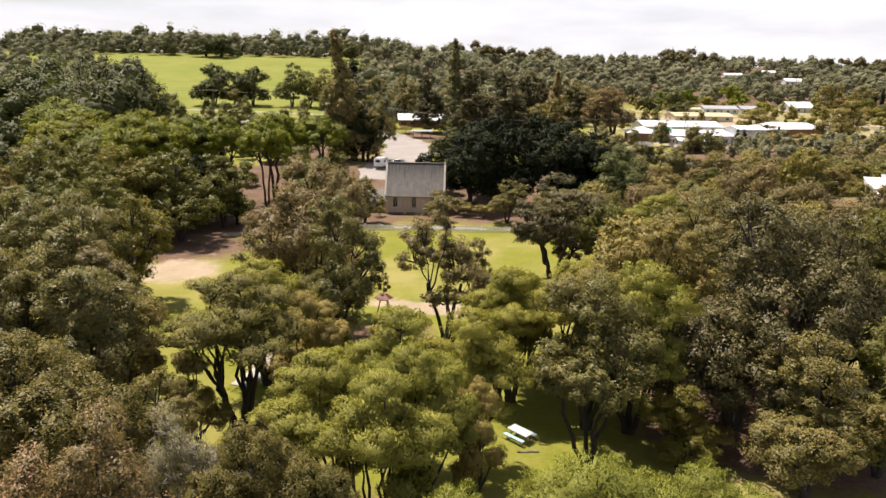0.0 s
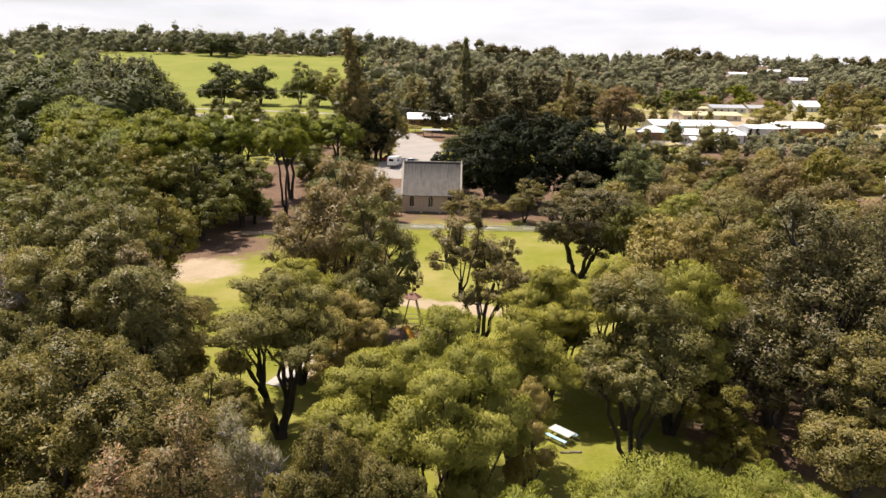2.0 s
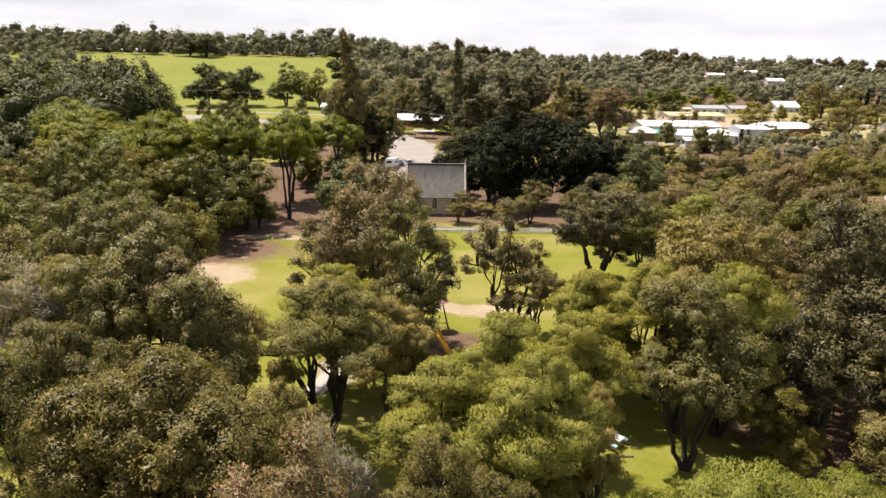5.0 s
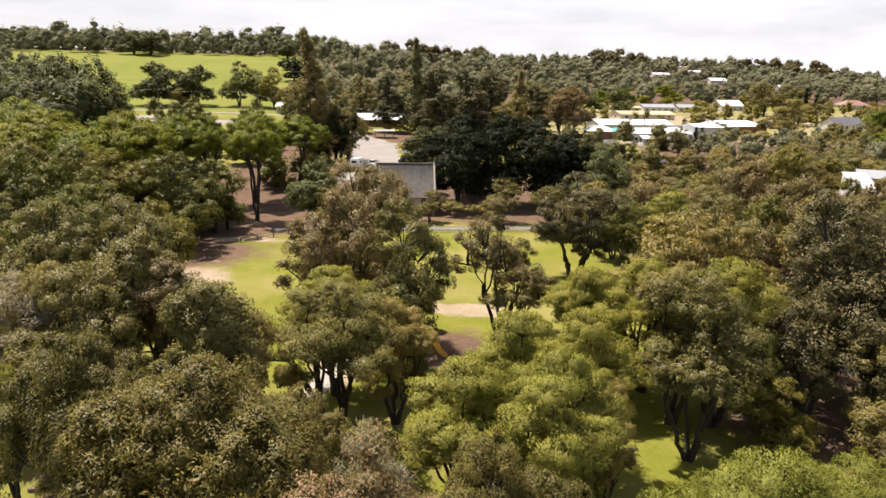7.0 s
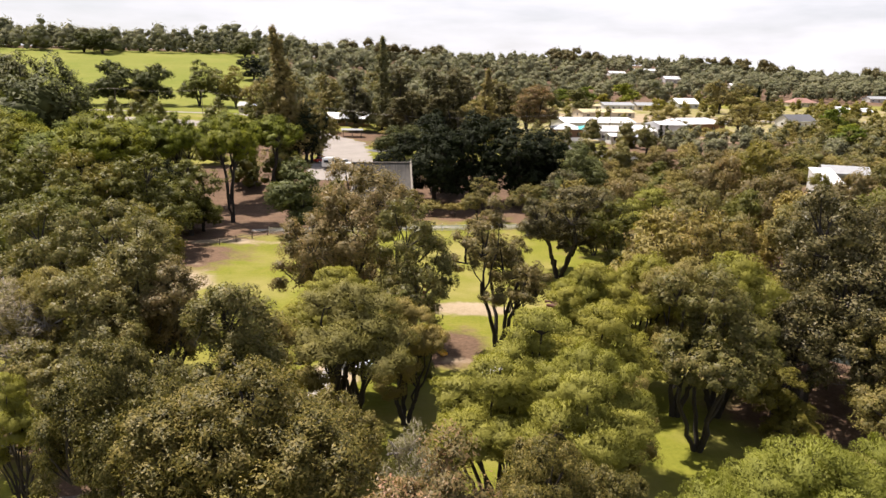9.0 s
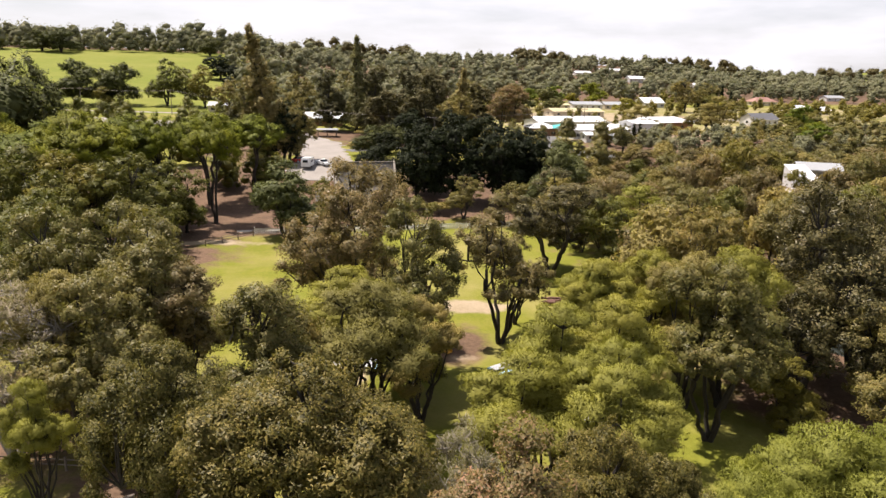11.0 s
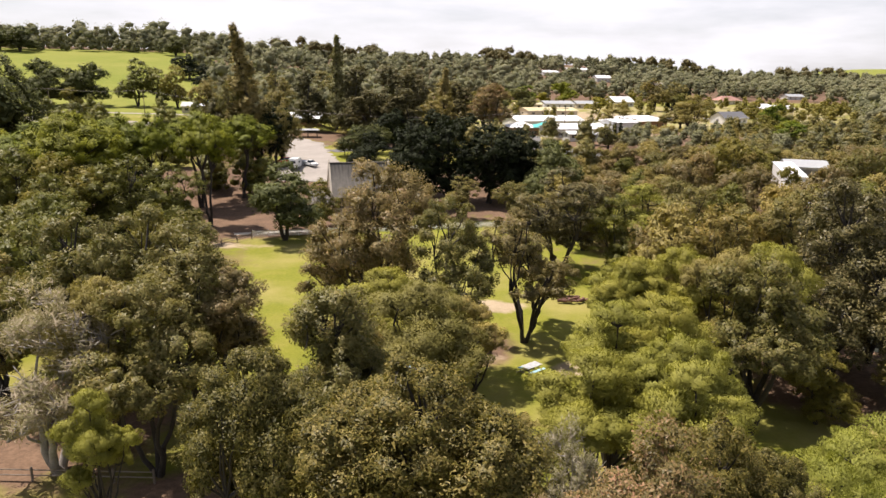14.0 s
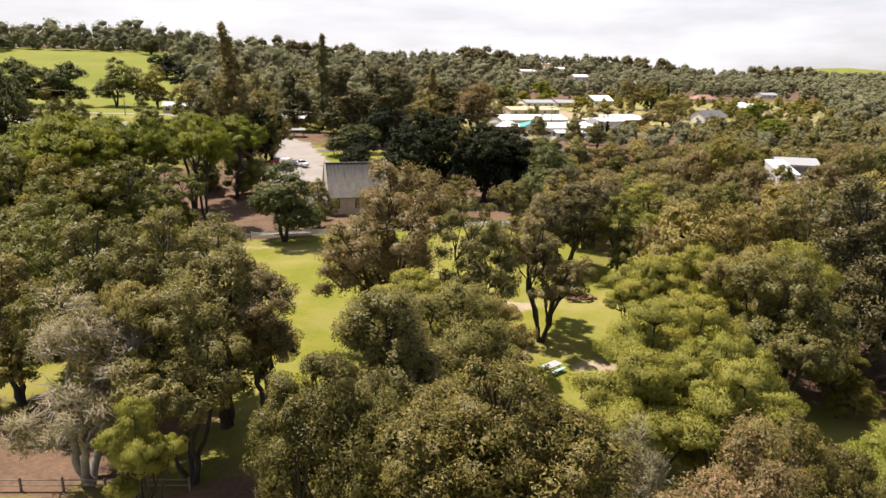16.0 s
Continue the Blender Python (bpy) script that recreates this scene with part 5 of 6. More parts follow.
for side in (-1, 1):
    gable = [(-hd + t, -0.5), (hd - t, -0.5), (hd - t, CH_H), (0, CH_H + CH_R - 0.35), (-hd + t, CH_H)]
    part("wall", slab(gable, [lancet(0, 2.2, 5.2, 1.3, 1.0)], t, Matrix.Translation((side * hw - (0 if side > 0 else -t), 0, 0)) @ Matrix.Rotation(math.pi / 2, 4, "Z")), STONE, church)
    win = part("window", slab(lancet(0, 2.24, 5.15, 1.24, 0.96), [], 0.03, Matrix.Translation((side * (hw - 0.2), 0, 0)) @ Matrix.Rotation(math.pi / 2, 4, "Z")), GLASS, church)
    for sy in (-1, 1):
        bm = bmesh.new()
        sheet(bm, [(side * hw - 0.18, sy * (hd + 0.35), CH_H - 0.25), (side * hw + 0.18, sy * (hd + 0.35), CH_H - 0.25), (side * hw + 0.18, 0, CH_H + CH_R + 0.18), (side * hw - 0.18, 0, CH_H + CH_R + 0.18)], 0.22)
        part("coping", bm, STONE_TRIM, church)
    bm = bmesh.new()
    rod(bm, (side * hw, 0, CH_H + CH_R), (side * hw, 0, CH_H + CH_R + 0.7), 0.09, 0.04)
    part("finial", bm, STONE_TRIM, church)
for sy in (-1, 1):
    bm = bmesh.new()
    sheet(bm, [(-hw + 0.19, sy * (hd + 0.42), CH_H - 0.45), (hw - 0.19, sy * (hd + 0.42), CH_H - 0.45), (hw - 0.19, 0, CH_H + CH_R), (-hw + 0.19, 0, CH_H + CH_R)], 0.15)
    part("roof", bm, CHURCH_ROOF, church)
    bm = bmesh.new()
    box(bm, -hw, sy * (hd + 0.48) - 0.07, CH_H - 0.6, hw, sy * (hd + 0.48) + 0.07, CH_H - 0.46)
    part("gutter", bm, STEEL, church)
bm = bmesh.new()
box(bm, -hw + 0.19, -0.14, CH_H + CH_R - 0.08, hw - 0.19, 0.14, CH_H + CH_R + 0.1, bevel=0.04)
part("ridge_cap", bm, STEEL, church)
bm = bmesh.new()
box(bm, -hw - 0.06, -hd - 0.06, -0.5, hw + 0.06, -hd + 0.005, 0.35)
part("plinth", bm, TIMBER, church, "dark stained stone plinth")
# low porch wing at the gable end
wing = part("porch", slab(rect(-hw - 3.6, -0.5, -hw - 0.02, 2.5), [rect(-hw - 2.2, 0.0, -hw - 1.2, 2.1)], 0.3, Matrix.Translation((0, -2.6, 0))), STONE, church)
part("wall", slab(rect(-2.3, -0.5, 2.3, 2.5), [], 0.3, Matrix.Translation((-hw - 3.3, 0, 0)) @ Matrix.Rotation(math.pi / 2, 4, "Z")), STONE, wing)
part("wall", slab(rect(-hw - 3.6, -0.5, -hw - 0.02, 2.5), [], 0.3, Matrix.Translation((0, 2.3, 0))), STONE, wing)
bm = bmesh.new()
sheet(bm, [(-hw - 4.0, -3.1, 2.35), (-hw - 0.02, -3.1, 2.35), (-hw - 0.02, 0, 4.4), (-hw - 4.0, 0, 4.4)], 0.12)
sheet(bm, [(-hw - 4.0, 3.1, 2.35), (-hw - 0.02, 3.1, 2.35), (-hw - 0.02, 0, 4.4), (-hw - 4.0, 0, 4.4)], 0.12)
part("roof", bm, CHURCH_ROOF, wing)
CLEAR.append((-15, 138, 6))

# white picket fence along the churchyard
FY = 118.8
bay = thing("picket_fence", pose(-26.4, FY, gz(-26.4, FY)), "white picket fence panel along the park lawn", "fence", "picket fence")
bm = bmesh.new()
part("post", box(bm, -0.06, -0.06, -0.3, 0.06, 0.06, 1.25, bevel=0.015), WHITE_PAINT, bay)
for z in (0.3, 0.85):
    bm = bmesh.new()
    part("rail", box(bm, 0.06, -0.02, z, 2.44, 0.02, z + 0.08), WHITE_PAINT, bay)
bm = bmesh.new()
first = part("picket", box(bm, -0.04, -0.045, 0.08, 0.04, -0.021, 1.08), WHITE_PAINT, bay)
first.location = (0.14, 0, 0)
for k in range(1, 17):
    slat = new("picket", first.data)
    slat.parent, slat.location = bay, (0.14 + k * 0.14, 0, 0.06 * (abs(k - 8) / 8 - 0.5))
for i in range(1, 26):
    x0 = -26.4 + i * 2.5
    copy_thing(bay, pose(x0, FY, gz(x0, FY)))


# ---- vehicles ----
def wheels(ob, xs, half, rad):
    for x in xs:
        for s in (-1, 1):
            bm = bmesh.new()
            rod(bm, (x, s * half - 0.1, rad), (x, s * half + 0.1, rad), rad, sides=16)
            w = part("wheel", bm, TYRE, ob)
            bm = bmesh.new()
            rod(bm, (x, s * (half + 0.1) - 0.01, rad), (x, s * (half + 0.1) + 0.015, rad), rad * 0.58, sides=12)
            part("rim", bm, SILVER, w)


def hull(profile, half, inset=0.0):
    """A body from its side outline, pulled in towards the top."""
    bm = bmesh.new()
    top = max(z for _, z in profile)
    rows_ = []
    for s in (-1, 1):
        rows_.append([bm.verts.new((x, s * (half - inset * (z / top) ** 2), z)) for x, z in profile])
    bm.faces.new(rows_[0])
    bm.faces.new(rows_[1][::-1])
    for i in range(len(profile)):
        j = (i + 1) % len(profile)
        bm.faces.new((rows_[0][j], rows_[0][i], rows_[1][i], rows_[1][j]))
    bmesh.ops.recalc_face_normals(bm, faces=bm.faces)
    bmesh.ops.bevel(bm, geom=list(bm.edges), offset=0.05, segments=2, affect="EDGES")
    return bm


def car(x, y, turn, paint, label, ute=False):
    ob = thing("car", pose(x, y, gz(x, y) + 0.06, 0, 0, turn), label, "car", "parked vehicles")
    part("body", hull([(-2.25, 0.35), (2.2, 0.35), (2.25, 0.8), (1.2, 0.95), (-2.2, 0.98), (-2.3, 0.6)], 0.88, 0.05), paint, ob)
    cab = [(-0.2, 0.96), (1.15, 0.94), (0.55, 1.5), (-0.15, 1.52)] if ute else [(-1.9, 0.96), (1.15, 0.94), (0.5, 1.46), (-1.3, 1.48)]
    cabin = part("cabin", hull(cab, 0.8, 0.14), GLASS, ob)
    bm = bmesh.new()
    x0, x1 = (-0.15, 0.5) if ute else (-1.3, 0.45)
    part("roof", box(bm, x0, -0.62, 1.47, x1, 0.62, 1.54, bevel=0.03), paint, cabin)
    if ute:
        bm = bmesh.new()
        part("tray", box(bm, -2.3, -0.88, 0.9, -0.3, 0.88, 1.12, bevel=0.03), paint, ob)
    wheels(ob, (-1.4, 1.4), 0.8, 0.34)
    for s in (-1, 1):
        bm = bmesh.new()
        part("headlight", box(bm, 2.18, s * 0.6 - 0.16, 0.62, 2.28, s * 0.6 + 0.16, 0.78, bevel=0.02), SILVER, ob)
    bm = bmesh.new()
    part("bumper", box(bm, 2.15, -0.84, 0.38, 2.34, 0.84, 0.56, bevel=0.03), paint, ob)
    return ob


car(-12.3, 175.5, -58, WHITE_PAINT, "white four-wheel-drive utility parked on gravel", True)
car(-17.6, 181.0, 30, RED_PAINT, "red car parked beneath the tall tree")
car(68.4, 101.4, 60, WHITE_PAINT, "white utility parked before the open shed", True)
van = thing("caravan", pose(-16.1, 173.2, gz(-16.1, 173.2) + 0.05, 0, 0, 75), "white caravan parked on pale gravel", "caravan", "parked vehicles")
part("body", hull([(-2.4, 0.5), (2.4, 0.5), (2.5, 1.6), (2.1, 2.5), (-2.2, 2.6), (-2.5, 1.6)], 1.1, 0.06), WHITE_PAINT, van)
for s in (-1, 1):
    bm = bmesh.new()
    part("window", box(bm, -1.0, s * 1.09 - 0.02, 1.4, 0.9, s * 1.09 + 0.02, 2.0), GLASS, van)
bm = bmesh.new()
part("window", box(bm, -2.5, -0.6, 1.5, -2.36, 0.6, 2.1), GLASS, van)
bm = bmesh.new()
part("drawbar", rod(bm, (2.3, 0, 0.5), (3.6, 0, 0.45), 0.06), STEEL, van)
wheels(van, (0.0,), 0.95, 0.33)

# open shelter before the brick house
shelter = thing("shelter", pose(-8.0, 237.0, gz(-8.0, 237.0)), "low open timber shelter with flat grey roof", "shelter")
for px in (-3.0, 0.0, 3.0):
    for py in (-1.4, 1.4):
        bm = bmesh.new()
        part("post", box(bm, px - 0.08, py - 0.08, -0.5, px + 0.08, py + 0.08, 2.3), TIMBER, shelter)
bm = bmesh.new()
sheet(bm, [(-3.6, -2.0, 2.35), (3.6, -2.0, 2.35), (3.6, 2.0, 2.6), (-3.6, 2.0, 2.6)], 0.14)
part("roof", bm, GREY_ROOF, shelter)


# ---- poles and wires ----
def power_pole(x, y, h, label="grey timber power pole with crossarm"):
    ob = thing("power_pole", pose(x, y, gz(x, y), 0, 0, 0), label, "power pole", "power poles")
    bm = bmesh.new()
    part("pole", rod(bm, (0, 0, -0.5), (0, 0, h), 0.16, 0.1), TIMBER, ob)
    bm = bmesh.new()
    part("crossarm", box(bm, -1.1, -0.06, h - 0.6, 1.1, 0.06, h - 0.45), TIMBER, ob)
    for k in (-1, -0.35, 0.35, 1):
        bm = bmesh.new()
        part("insulator", rod(bm, (k, 0, h - 0.45), (k, 0, h - 0.28), 0.05), STONE_TRIM, ob)
    return Vector((x, y, gz(x, y) + h - 0.28))


def wire(a, b, sag):
    cu = bpy.data.curves.new("wire", "CURVE")
    cu.dimensions, cu.bevel_depth, cu.bevel_resolution = "3D", 0.025, 0
    for k in (-1, 1):
        sp = cu.splines.new("POLY")
        sp.points.add(12)
        for i in range(13):
            u = i / 12
            p = a.lerp(b, u) + Vector((k, 0, -sag * 4 * u * (1 - u)))
            sp.points[i].co = (*p, 1)
    cu.materials.append(STEEL)
    tagged(new("wire", cu), "dark overhead power wires", "wire", "wires")


lines = [power_pole(-140, 304, 10), power_pole(-100, 300, 10), power_pole(-66, 296, 10), power_pole(-17.5, 240, 9.5), power_pole(24, 214, 9.5), power_pole(74.0, 214.0, 9.5)]
for a, b in zip(lines[:-1], lines[1:]):
    wire(a, b, 0.8)


# ---- the park's own things ----
def picnic_table(m, label):
    ob = thing("picnic_table", m, label, "picnic table", "picnic tables")
    for i in range(4):
        bm = bmesh.new()
        y = -0.36 + i * 0.24
        part("tabletop_plank", box(bm, -0.95, y - 0.105, 0.72, 0.95, y + 0.105, 0.76, bevel=0.008), SILVER, ob, "bare silvery plank")
    for s in (-1, 1):
        for k in (0, 1):
            bm = bmesh.new()
            y = s * (0.66 + 0.17 * k)
            part("seat_plank", box(bm, -0.95, y - 0.075, 0.42, 0.95, y + 0.075, 0.455, bevel=0.008), PALE_BLUE, ob, "pale blue plank")
    for x in (-0.65, 0.65):
        bm = bmesh.new()
        box(bm, x - 0.03, -0.9, 0.0, x + 0.03, 0.9, 0.06)
        box(bm, x - 0.03, -0.88, 0.36, x + 0.03, 0.88, 0.42)
        box(bm, x - 0.03, -0.46, 0.66, x + 0.03, 0.46, 0.72)
        for s in (-1, 1):
            rod(bm, (x, s * 0.32, 0.03), (x, s * 0.32, 0.7), 0.03, sides=6)
            rod(bm, (x, s * 0.78, 0.03), (x, s * 0.78, 0.4), 0.03, sides=6)
        part("frame", bm, STEEL, ob)
    for s in (-1, 1):
        bm = bmesh.new()
        part("skid", box(bm, -1.1, s * 0.85 - 0.03, 0.005, 1.1, s * 0.85 + 0.03, 0.055), STEEL, ob)
    return ob


picnic_table(pose(6.2, 47.3, gz(6, 47), 0, 0, -46), "silver-topped picnic table with pale blue benches on turf")
picnic_table(pose(-1.6, 58.2, gz(-2, 58), 0, 0, 25), "silver-topped picnic table with pale blue benches on sand")
picnic_table(pose(2.4, 47.2, gz(2, 47), 0, 0, -12), "shaded picnic table with pale blue benches beneath paperbarks")
picnic_table(pose(-13.4, 61.0, gz(-13, 61), 0, 0, 70), "picnic table in deep shade beside the path")

# playground tower on splayed legs
tower = thing("play_tower", pose(-6.4, 71.2, gz(-6, 71)), "brown playground tower on splayed legs with vanes on top", "play tower")
for i in range(4):
    a = math.pi / 4 + i * math.pi / 2
    bm = bmesh.new()
    part("leg", rod(bm, (1.5 * math.cos(a), 1.5 * math.sin(a), -0.1), (0.45 * math.cos(a), 0.45 * math.sin(a), 3.2), 0.055, sides=8), RUST, tower)
bm = bmesh.new()
ring_v = [[bm.verts.new((rr * math.cos(i * math.pi / 3), rr * math.sin(i * math.pi / 3), zz)) for i in range(6)] for rr, zz in ((0.5, 3.05), (1.15, 3.3), (0.35, 3.75))]
for lo, hi in zip(ring_v[:-1], ring_v[1:]):
    for i in range(6):
        bm.faces.new((lo[i], lo[(i + 1) % 6], hi[(i + 1) % 6], hi[i]))
bm.faces.new(ring_v[0][::-1])
bm.faces.new(ring_v[-1])
part("canopy", bm, RUST, tower, "six-sided rust-brown canopy")
bm = bmesh.new()
part("mast", rod(bm, (0, 0, 3.7), (0, 0, 4.8), 0.05, 0.03), STEEL, tower)
for i in range(5):
    a = i * 2 * math.pi / 5
    bm = bmesh.new()
    rod(bm, (0, 0, 4.0), (0.5 * math.cos(a), 0.1 * math.sin(a * 2), 4.45 + 0.35 * math.sin(a)), 0.02, sides=5)
    geo = bmesh.ops.create_uvsphere(bm, u_segments=10, v_segments=6, radius=0.24)["verts"]
    bmesh.ops.transform(bm, matrix=Matrix.Translation((0.55 * math.cos(a), 0.1 * math.sin(a * 2), 4.5 + 0.36 * math.sin(a))) @ Matrix.Diagonal((1, 0.25, 1, 1)), verts=geo)
    part("vane", bm, RUST, tower)
for z in (0.5, 1.0):
    for i in range(4):
        a, b = math.pi / 4 + i * math.pi / 2, math.pi / 4 + (i + 1) * math.pi / 2
        k = 1.5 - 1.05 * (z + 0.1) / 3.3
        bm = bmesh.new()
        part("brace", rod(bm, (k * math.cos(a), k * math.sin(a), z), (k * math.cos(b), k * math.sin(b), z), 0.03, sides=6), STEEL, tower)

slide = thing("slide", pose(-6.9, 66.0, gz(-7, 66), 0, 0, -58), "yellow curved plastic playground slide with steel ladder", "slide")
pts = [(0.0, 1.75), (0.4, 1.72), (1.0, 1.25), (1.7, 0.72), (2.3, 0.36), (2.8, 0.22), (3.2, 0.2)]
bm = bmesh.new()
rows_ = [[bm.verts.new((x, y, z + dz)) for y, dz in ((-0.32, 0.2), (-0.26, 0.2), (-0.24, 0.02), (0.24, 0.02), (0.26, 0.2), (0.32, 0.2), (0.3, -0.05), (-0.3, -0.05))] for x, z in pts]
for a, b in zip(rows_[:-1], rows_[1:]):
    for i in range(8):
        bm.faces.new((a[i], a[(i + 1) % 8], b[(i + 1) % 8], b[i]))
bm.faces.new(rows_[0][::-1])
bm.faces.new(rows_[-1])
bmesh.ops.recalc_face_normals(bm, faces=bm.faces)
part("chute", bm, SLIDE_YELLOW, slide, "yellow plastic chute")
for s in (-1, 1):
    bm = bmesh.new()
    part("ladder_rail", rod(bm, (-0.75, s * 0.27, -0.1), (0.0, s * 0.27, 2.5), 0.03, sides=6), STEEL, slide)
for i in range(6):
    bm = bmesh.new()
    u = (i + 1) / 9
    part("rung", rod(bm, (-0.75 + 0.75 * u, -0.27, 2.5 * u), (-0.75 + 0.75 * u, 0.27, 2.5 * u), 0.02, sides=6), STEEL, slide)
bm = bmesh.new()
part("leg", rod(bm, (1.7, 0, -0.1), (1.7, 0, 0.68), 0.04, sides=6), STEEL, slide)


def log(m, length, rad, mat, label, name="log"):
    ob = thing(name, m, label, "log", "logs")
    r = np.random.default_rng(int(length * 1000))
    p = bend((-length / 2, 0, rad * 0.8), (length / 2, 0, rad * 0.8), r, 0.05, 7, 0)
    V, F = tube_arrays(p, rad * r.uniform(0.8, 1.1, 7), 9)
    me = mesh_arrays("wood", V, F, mat, True)
    new("wood", me).parent = ob
    for e, pe in ((-1, p[0]), (1, p[-1])):
        bm = bmesh.new()
        part("cut_end", rod(bm, Vector(pe) - Vector((e * 0.05, 0, 0)), Vector(pe) + Vector((e * 0.02, 0, 0)), rad * 0.8, sides=9), RED_TIMBER, ob)
    return ob


pile = np.random.default_rng(4)
for i in range(18):
    x, y, ln, rd = 11.4 + pile.uniform(-1.9, 1.7), 76.6 + pile.uniform(-0.9, 0.9), pile.uniform(0.7, 1.7), pile.uniform(0.10, 0.2)
    log(pose(x, y, gz(x, y) + (0.0 if i < 9 else 0.28 if i < 15 else 0.52), 0, 0, pile.uniform(-50, 50)), ln, rd, RED_TIMBER, "red-brown cut log in a loose heap on the lawn")
log(pose(6.6, 45.4, gz(6, 45), 0, 0, 4), 1.6, 0.09, TIMBER, "grey fallen branch on turf")
log(pose(-32.6, 43.6, gz(-32, 43), 0, 0, 12), 4.4, 0.16, TIMBER, "long grey log lying beneath the trees")


def rail_fence(x0, y0, x1, y1, n, label):
    """Round posts with two timber rails between them."""
    prev = None
    for i in range(n):
        u = i / (n - 1)
        x, y = x0 + (x1 - x0) * u, y0 + (y1 - y0) * u
        turn = math.degrees(math.atan2(y1 - y0, x1 - x0))
        ob = thing("rail_fence", pose(x, y, gz(x, y), 0, 0, turn), label, "fence", "timber rail fence")
        bm = bmesh.new()
        part("post", rod(bm, (0, 0, -0.3), (0, 0, 1.05), 0.09, 0.08, 8), TIMBER, ob)
        if i < n - 1:
            gap = math.hypot(x1 - x0, y1 - y0) / (n - 1)
            for z in (0.45, 0.85):
                bm = bmesh.new()
                part("rail", rod(bm, (0.09, 0, z), (gap - 0.09, 0, z), 0.045, sides=6), TIMBER, ob)


rail_fence(-46.0, 51.0, -33.0, 47.4, 6, "weathered timber post and rail fence")
rail_fence(27.5, 52.6, 37.5, 48.6, 5, "weathered timber post and rail fence in shade")
rail_fence(-33.5, 111.5, -26.6, 117.6, 4, "pale timber rail fence at the lawn corner")


# ---- far woods, one mass ----
def far_tree_block(count, seed, ys, span, inside, sizes, leaves, name, label, tone="far", fine=1.0, wide=(0.36, 0.52), high=False):
    """Many trees of a far wood as one mass; high: round crowns on tall bare stems that stand over the rest."""
    r = np.random.default_rng(seed)
    pieces, cores, got, tries = [], [], 0, 0
    while got < count and tries < count * 60:
        tries += 1
        y = ys[0] * (ys[1] / ys[0]) ** r.uniform(0, 1)
        a = r.uniform(*span)
        x = a * y
        if not inside(x, y, a):
            continue
        h = r.uniform(*sizes) * (1.3 if r.uniform() < 0.08 else 1.0)
        rad = h * r.uniform(*wide)
        if any((x - c[0]) ** 2 + (y - c[1]) ** 2 < (c[2] + rad) ** 2 for c in CLEAR):
            continue
        got += 1
        z = gz(x, y)
        for k_ in range(9):
            u = (k_ + r.uniform(0, 0.8)) / 9
            w = rad * (1.0 - 0.75 * u)
            q = 2.4 * k_ + r.uniform(0, 1.5)
            lift = 0.72 + 0.22 * u if high else 0.16 + 0.68 * u + r.uniform(-0.06, 0.06)
            c = (x + w * 0.55 * math.cos(q), y + w * 0.55 * math.sin(q), z + h * lift)
            k = rad * r.uniform(0.36, 0.62)
            P, d = puff(c, k, 0.95, int(leaves * 0.6), r, -0.5, 0.5, 4, np.array([x, y, z]), 1.0)
            pieces.append(leaf_blades(P, d, fine * (0.26 * k + 0.36), fine * (0.16 * k + 0.22), r, 0.25, 0.1, 0.45, 0.22))
            cores.append(core_lump(c, k * 0.68, 0.75, r))
        if high:
            v, f = tube_arrays([(x, y, z), (x, y, z + h * 0.45), (x, y, z + h * 0.85)], [0.4, 0.3, 0.15], 4)
            f = np.concatenate([f[:, :3], f[:, [0, 2, 3]]])
            cores.append((v, f, unit(v - np.array([x, y, 0]) * 1.0 - np.array([0, 0, 1.0]) * v[:, 2:3] + 1e-6)))
    V, F, N = joined(pieces + cores)
    me = mesh_arrays(name, V, F, LEAF[tone], True, N)
    tagged(new(name, me), label, "woods", kind="stuff")


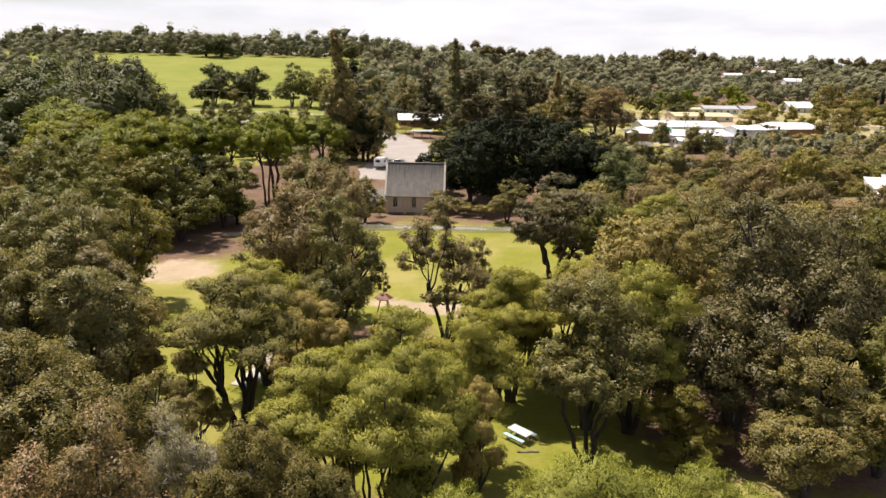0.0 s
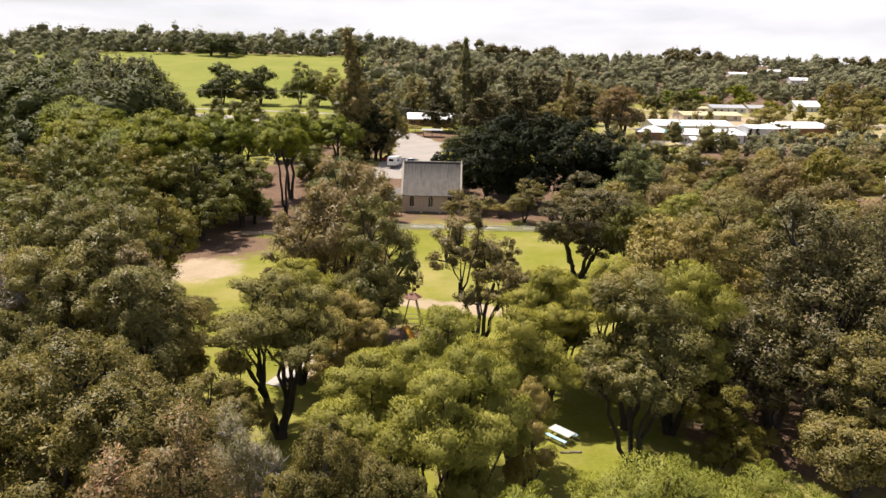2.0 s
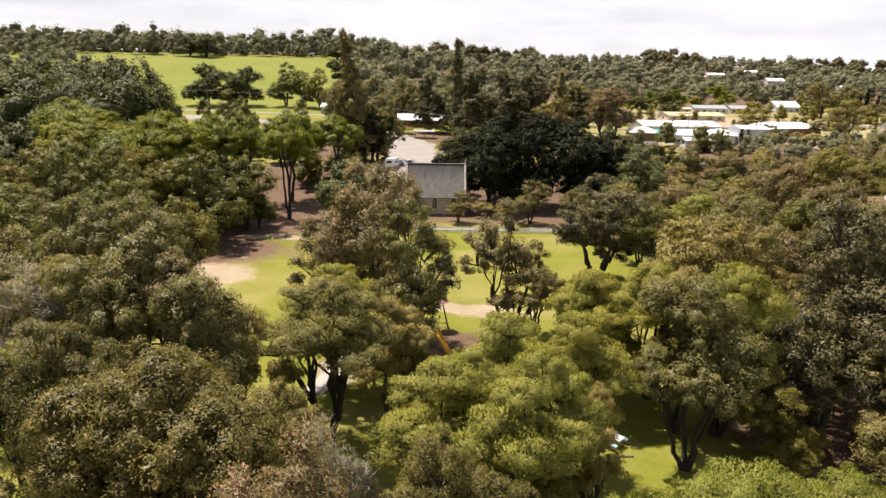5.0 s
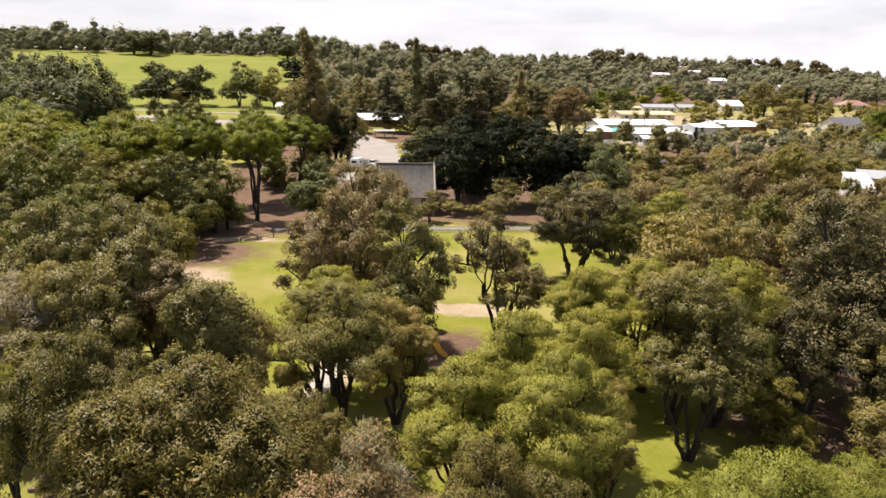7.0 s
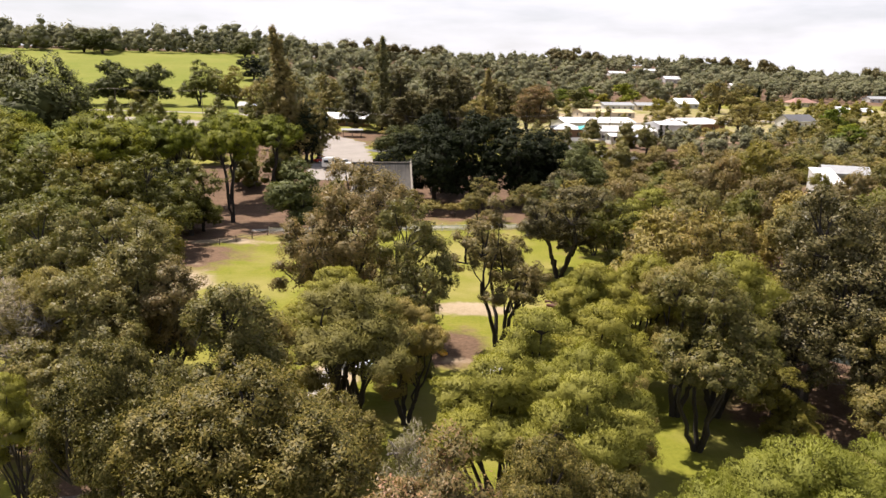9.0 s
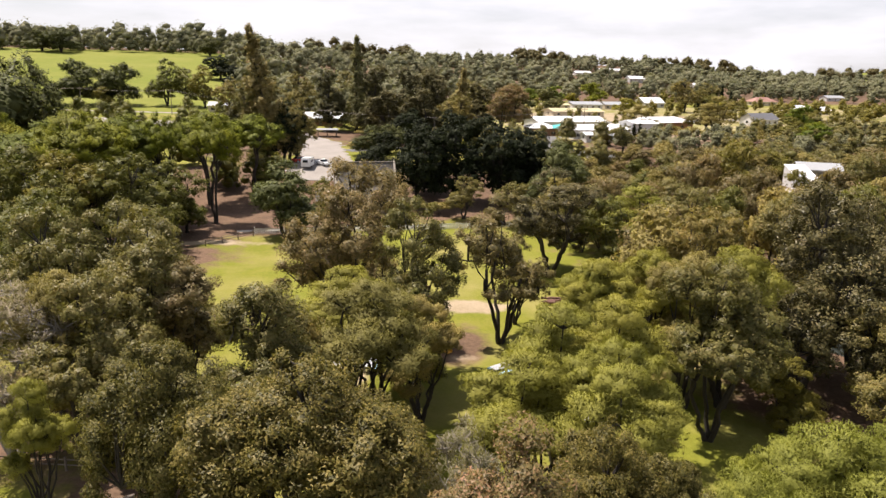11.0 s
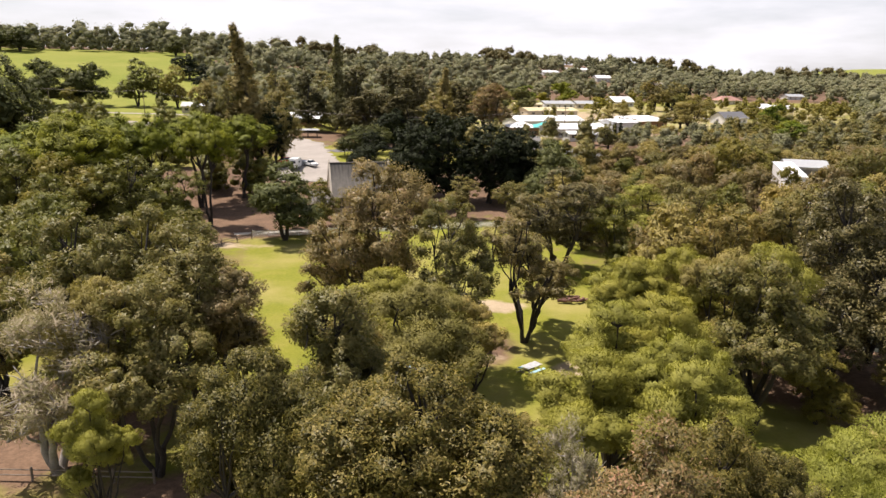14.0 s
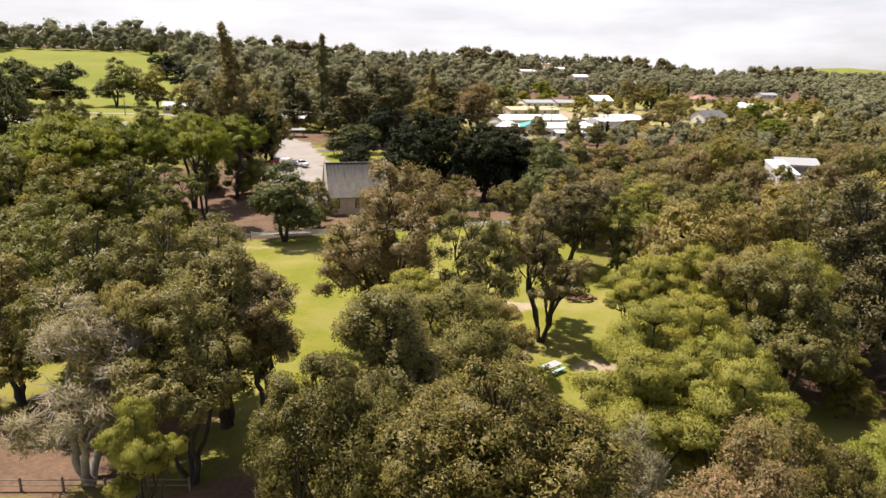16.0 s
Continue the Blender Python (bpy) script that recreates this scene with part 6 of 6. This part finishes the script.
def on_paddock(x, y, a):
    return 230 < y < 622 and (-0.44 if y < 480 else -0.48) < a < -0.12


def in_town(x, y, a):
    return y < 480 and 0.12 < a < 0.95


far_tree_block(170, 31, (125, 215), (0.5, 1.25), lambda x, y, a: x > 0.46 * y + 10 and not (a < 0.62 and y > 172), (4.6, 7.4), 150, "scrub_woods", "dense olive scrub and low gums below the town", "gum", 0.62)
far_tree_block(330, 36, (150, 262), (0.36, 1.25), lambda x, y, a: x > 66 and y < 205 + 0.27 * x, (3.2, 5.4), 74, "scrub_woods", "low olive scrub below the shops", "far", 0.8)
far_tree_block(40, 32, (150, 205), (0.18, 0.36), lambda x, y, a: x > 36, (6, 9), 200, "scrub_woods", "olive scrub beside the side street", "gum", 0.65)
far_tree_block(60, 33, (145, 300), (-0.75, -0.47), lambda x, y, a: True, (14, 20), 240, "green_woods", "dense dark green woods beside the paddock", "oak", 0.7)
far_tree_block(110, 34, (150, 300), (-0.5, -0.13), lambda x, y, a: True, (5, 9.5), 120, "scrub_woods", "low olive scrub before the paddock", "green_gum", 0.65)
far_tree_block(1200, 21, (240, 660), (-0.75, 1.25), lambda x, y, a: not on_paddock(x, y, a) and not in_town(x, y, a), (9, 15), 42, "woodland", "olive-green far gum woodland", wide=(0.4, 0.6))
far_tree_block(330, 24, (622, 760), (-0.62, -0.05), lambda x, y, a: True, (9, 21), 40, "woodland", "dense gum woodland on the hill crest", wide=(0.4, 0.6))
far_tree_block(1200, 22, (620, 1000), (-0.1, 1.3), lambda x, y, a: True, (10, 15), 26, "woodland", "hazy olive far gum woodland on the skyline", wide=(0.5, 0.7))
far_tree_block(80, 25, (780, 930), (-0.1, 1.1), lambda x, y, a: math.sin(a * 23) + 0.6 * math.sin(a * 61) > 0.1, (16, 20.5), 44, "tall_woodland", "tall dark round gums above the skyline woods", "column", wide=(0.36, 0.5), high=True)
far_tree_block(200, 23, (280, 490), (0.14, 0.95), lambda x, y, a: True, (4, 8.5), 60, "garden_trees", "mixed garden trees between the town houses", "green_gum")
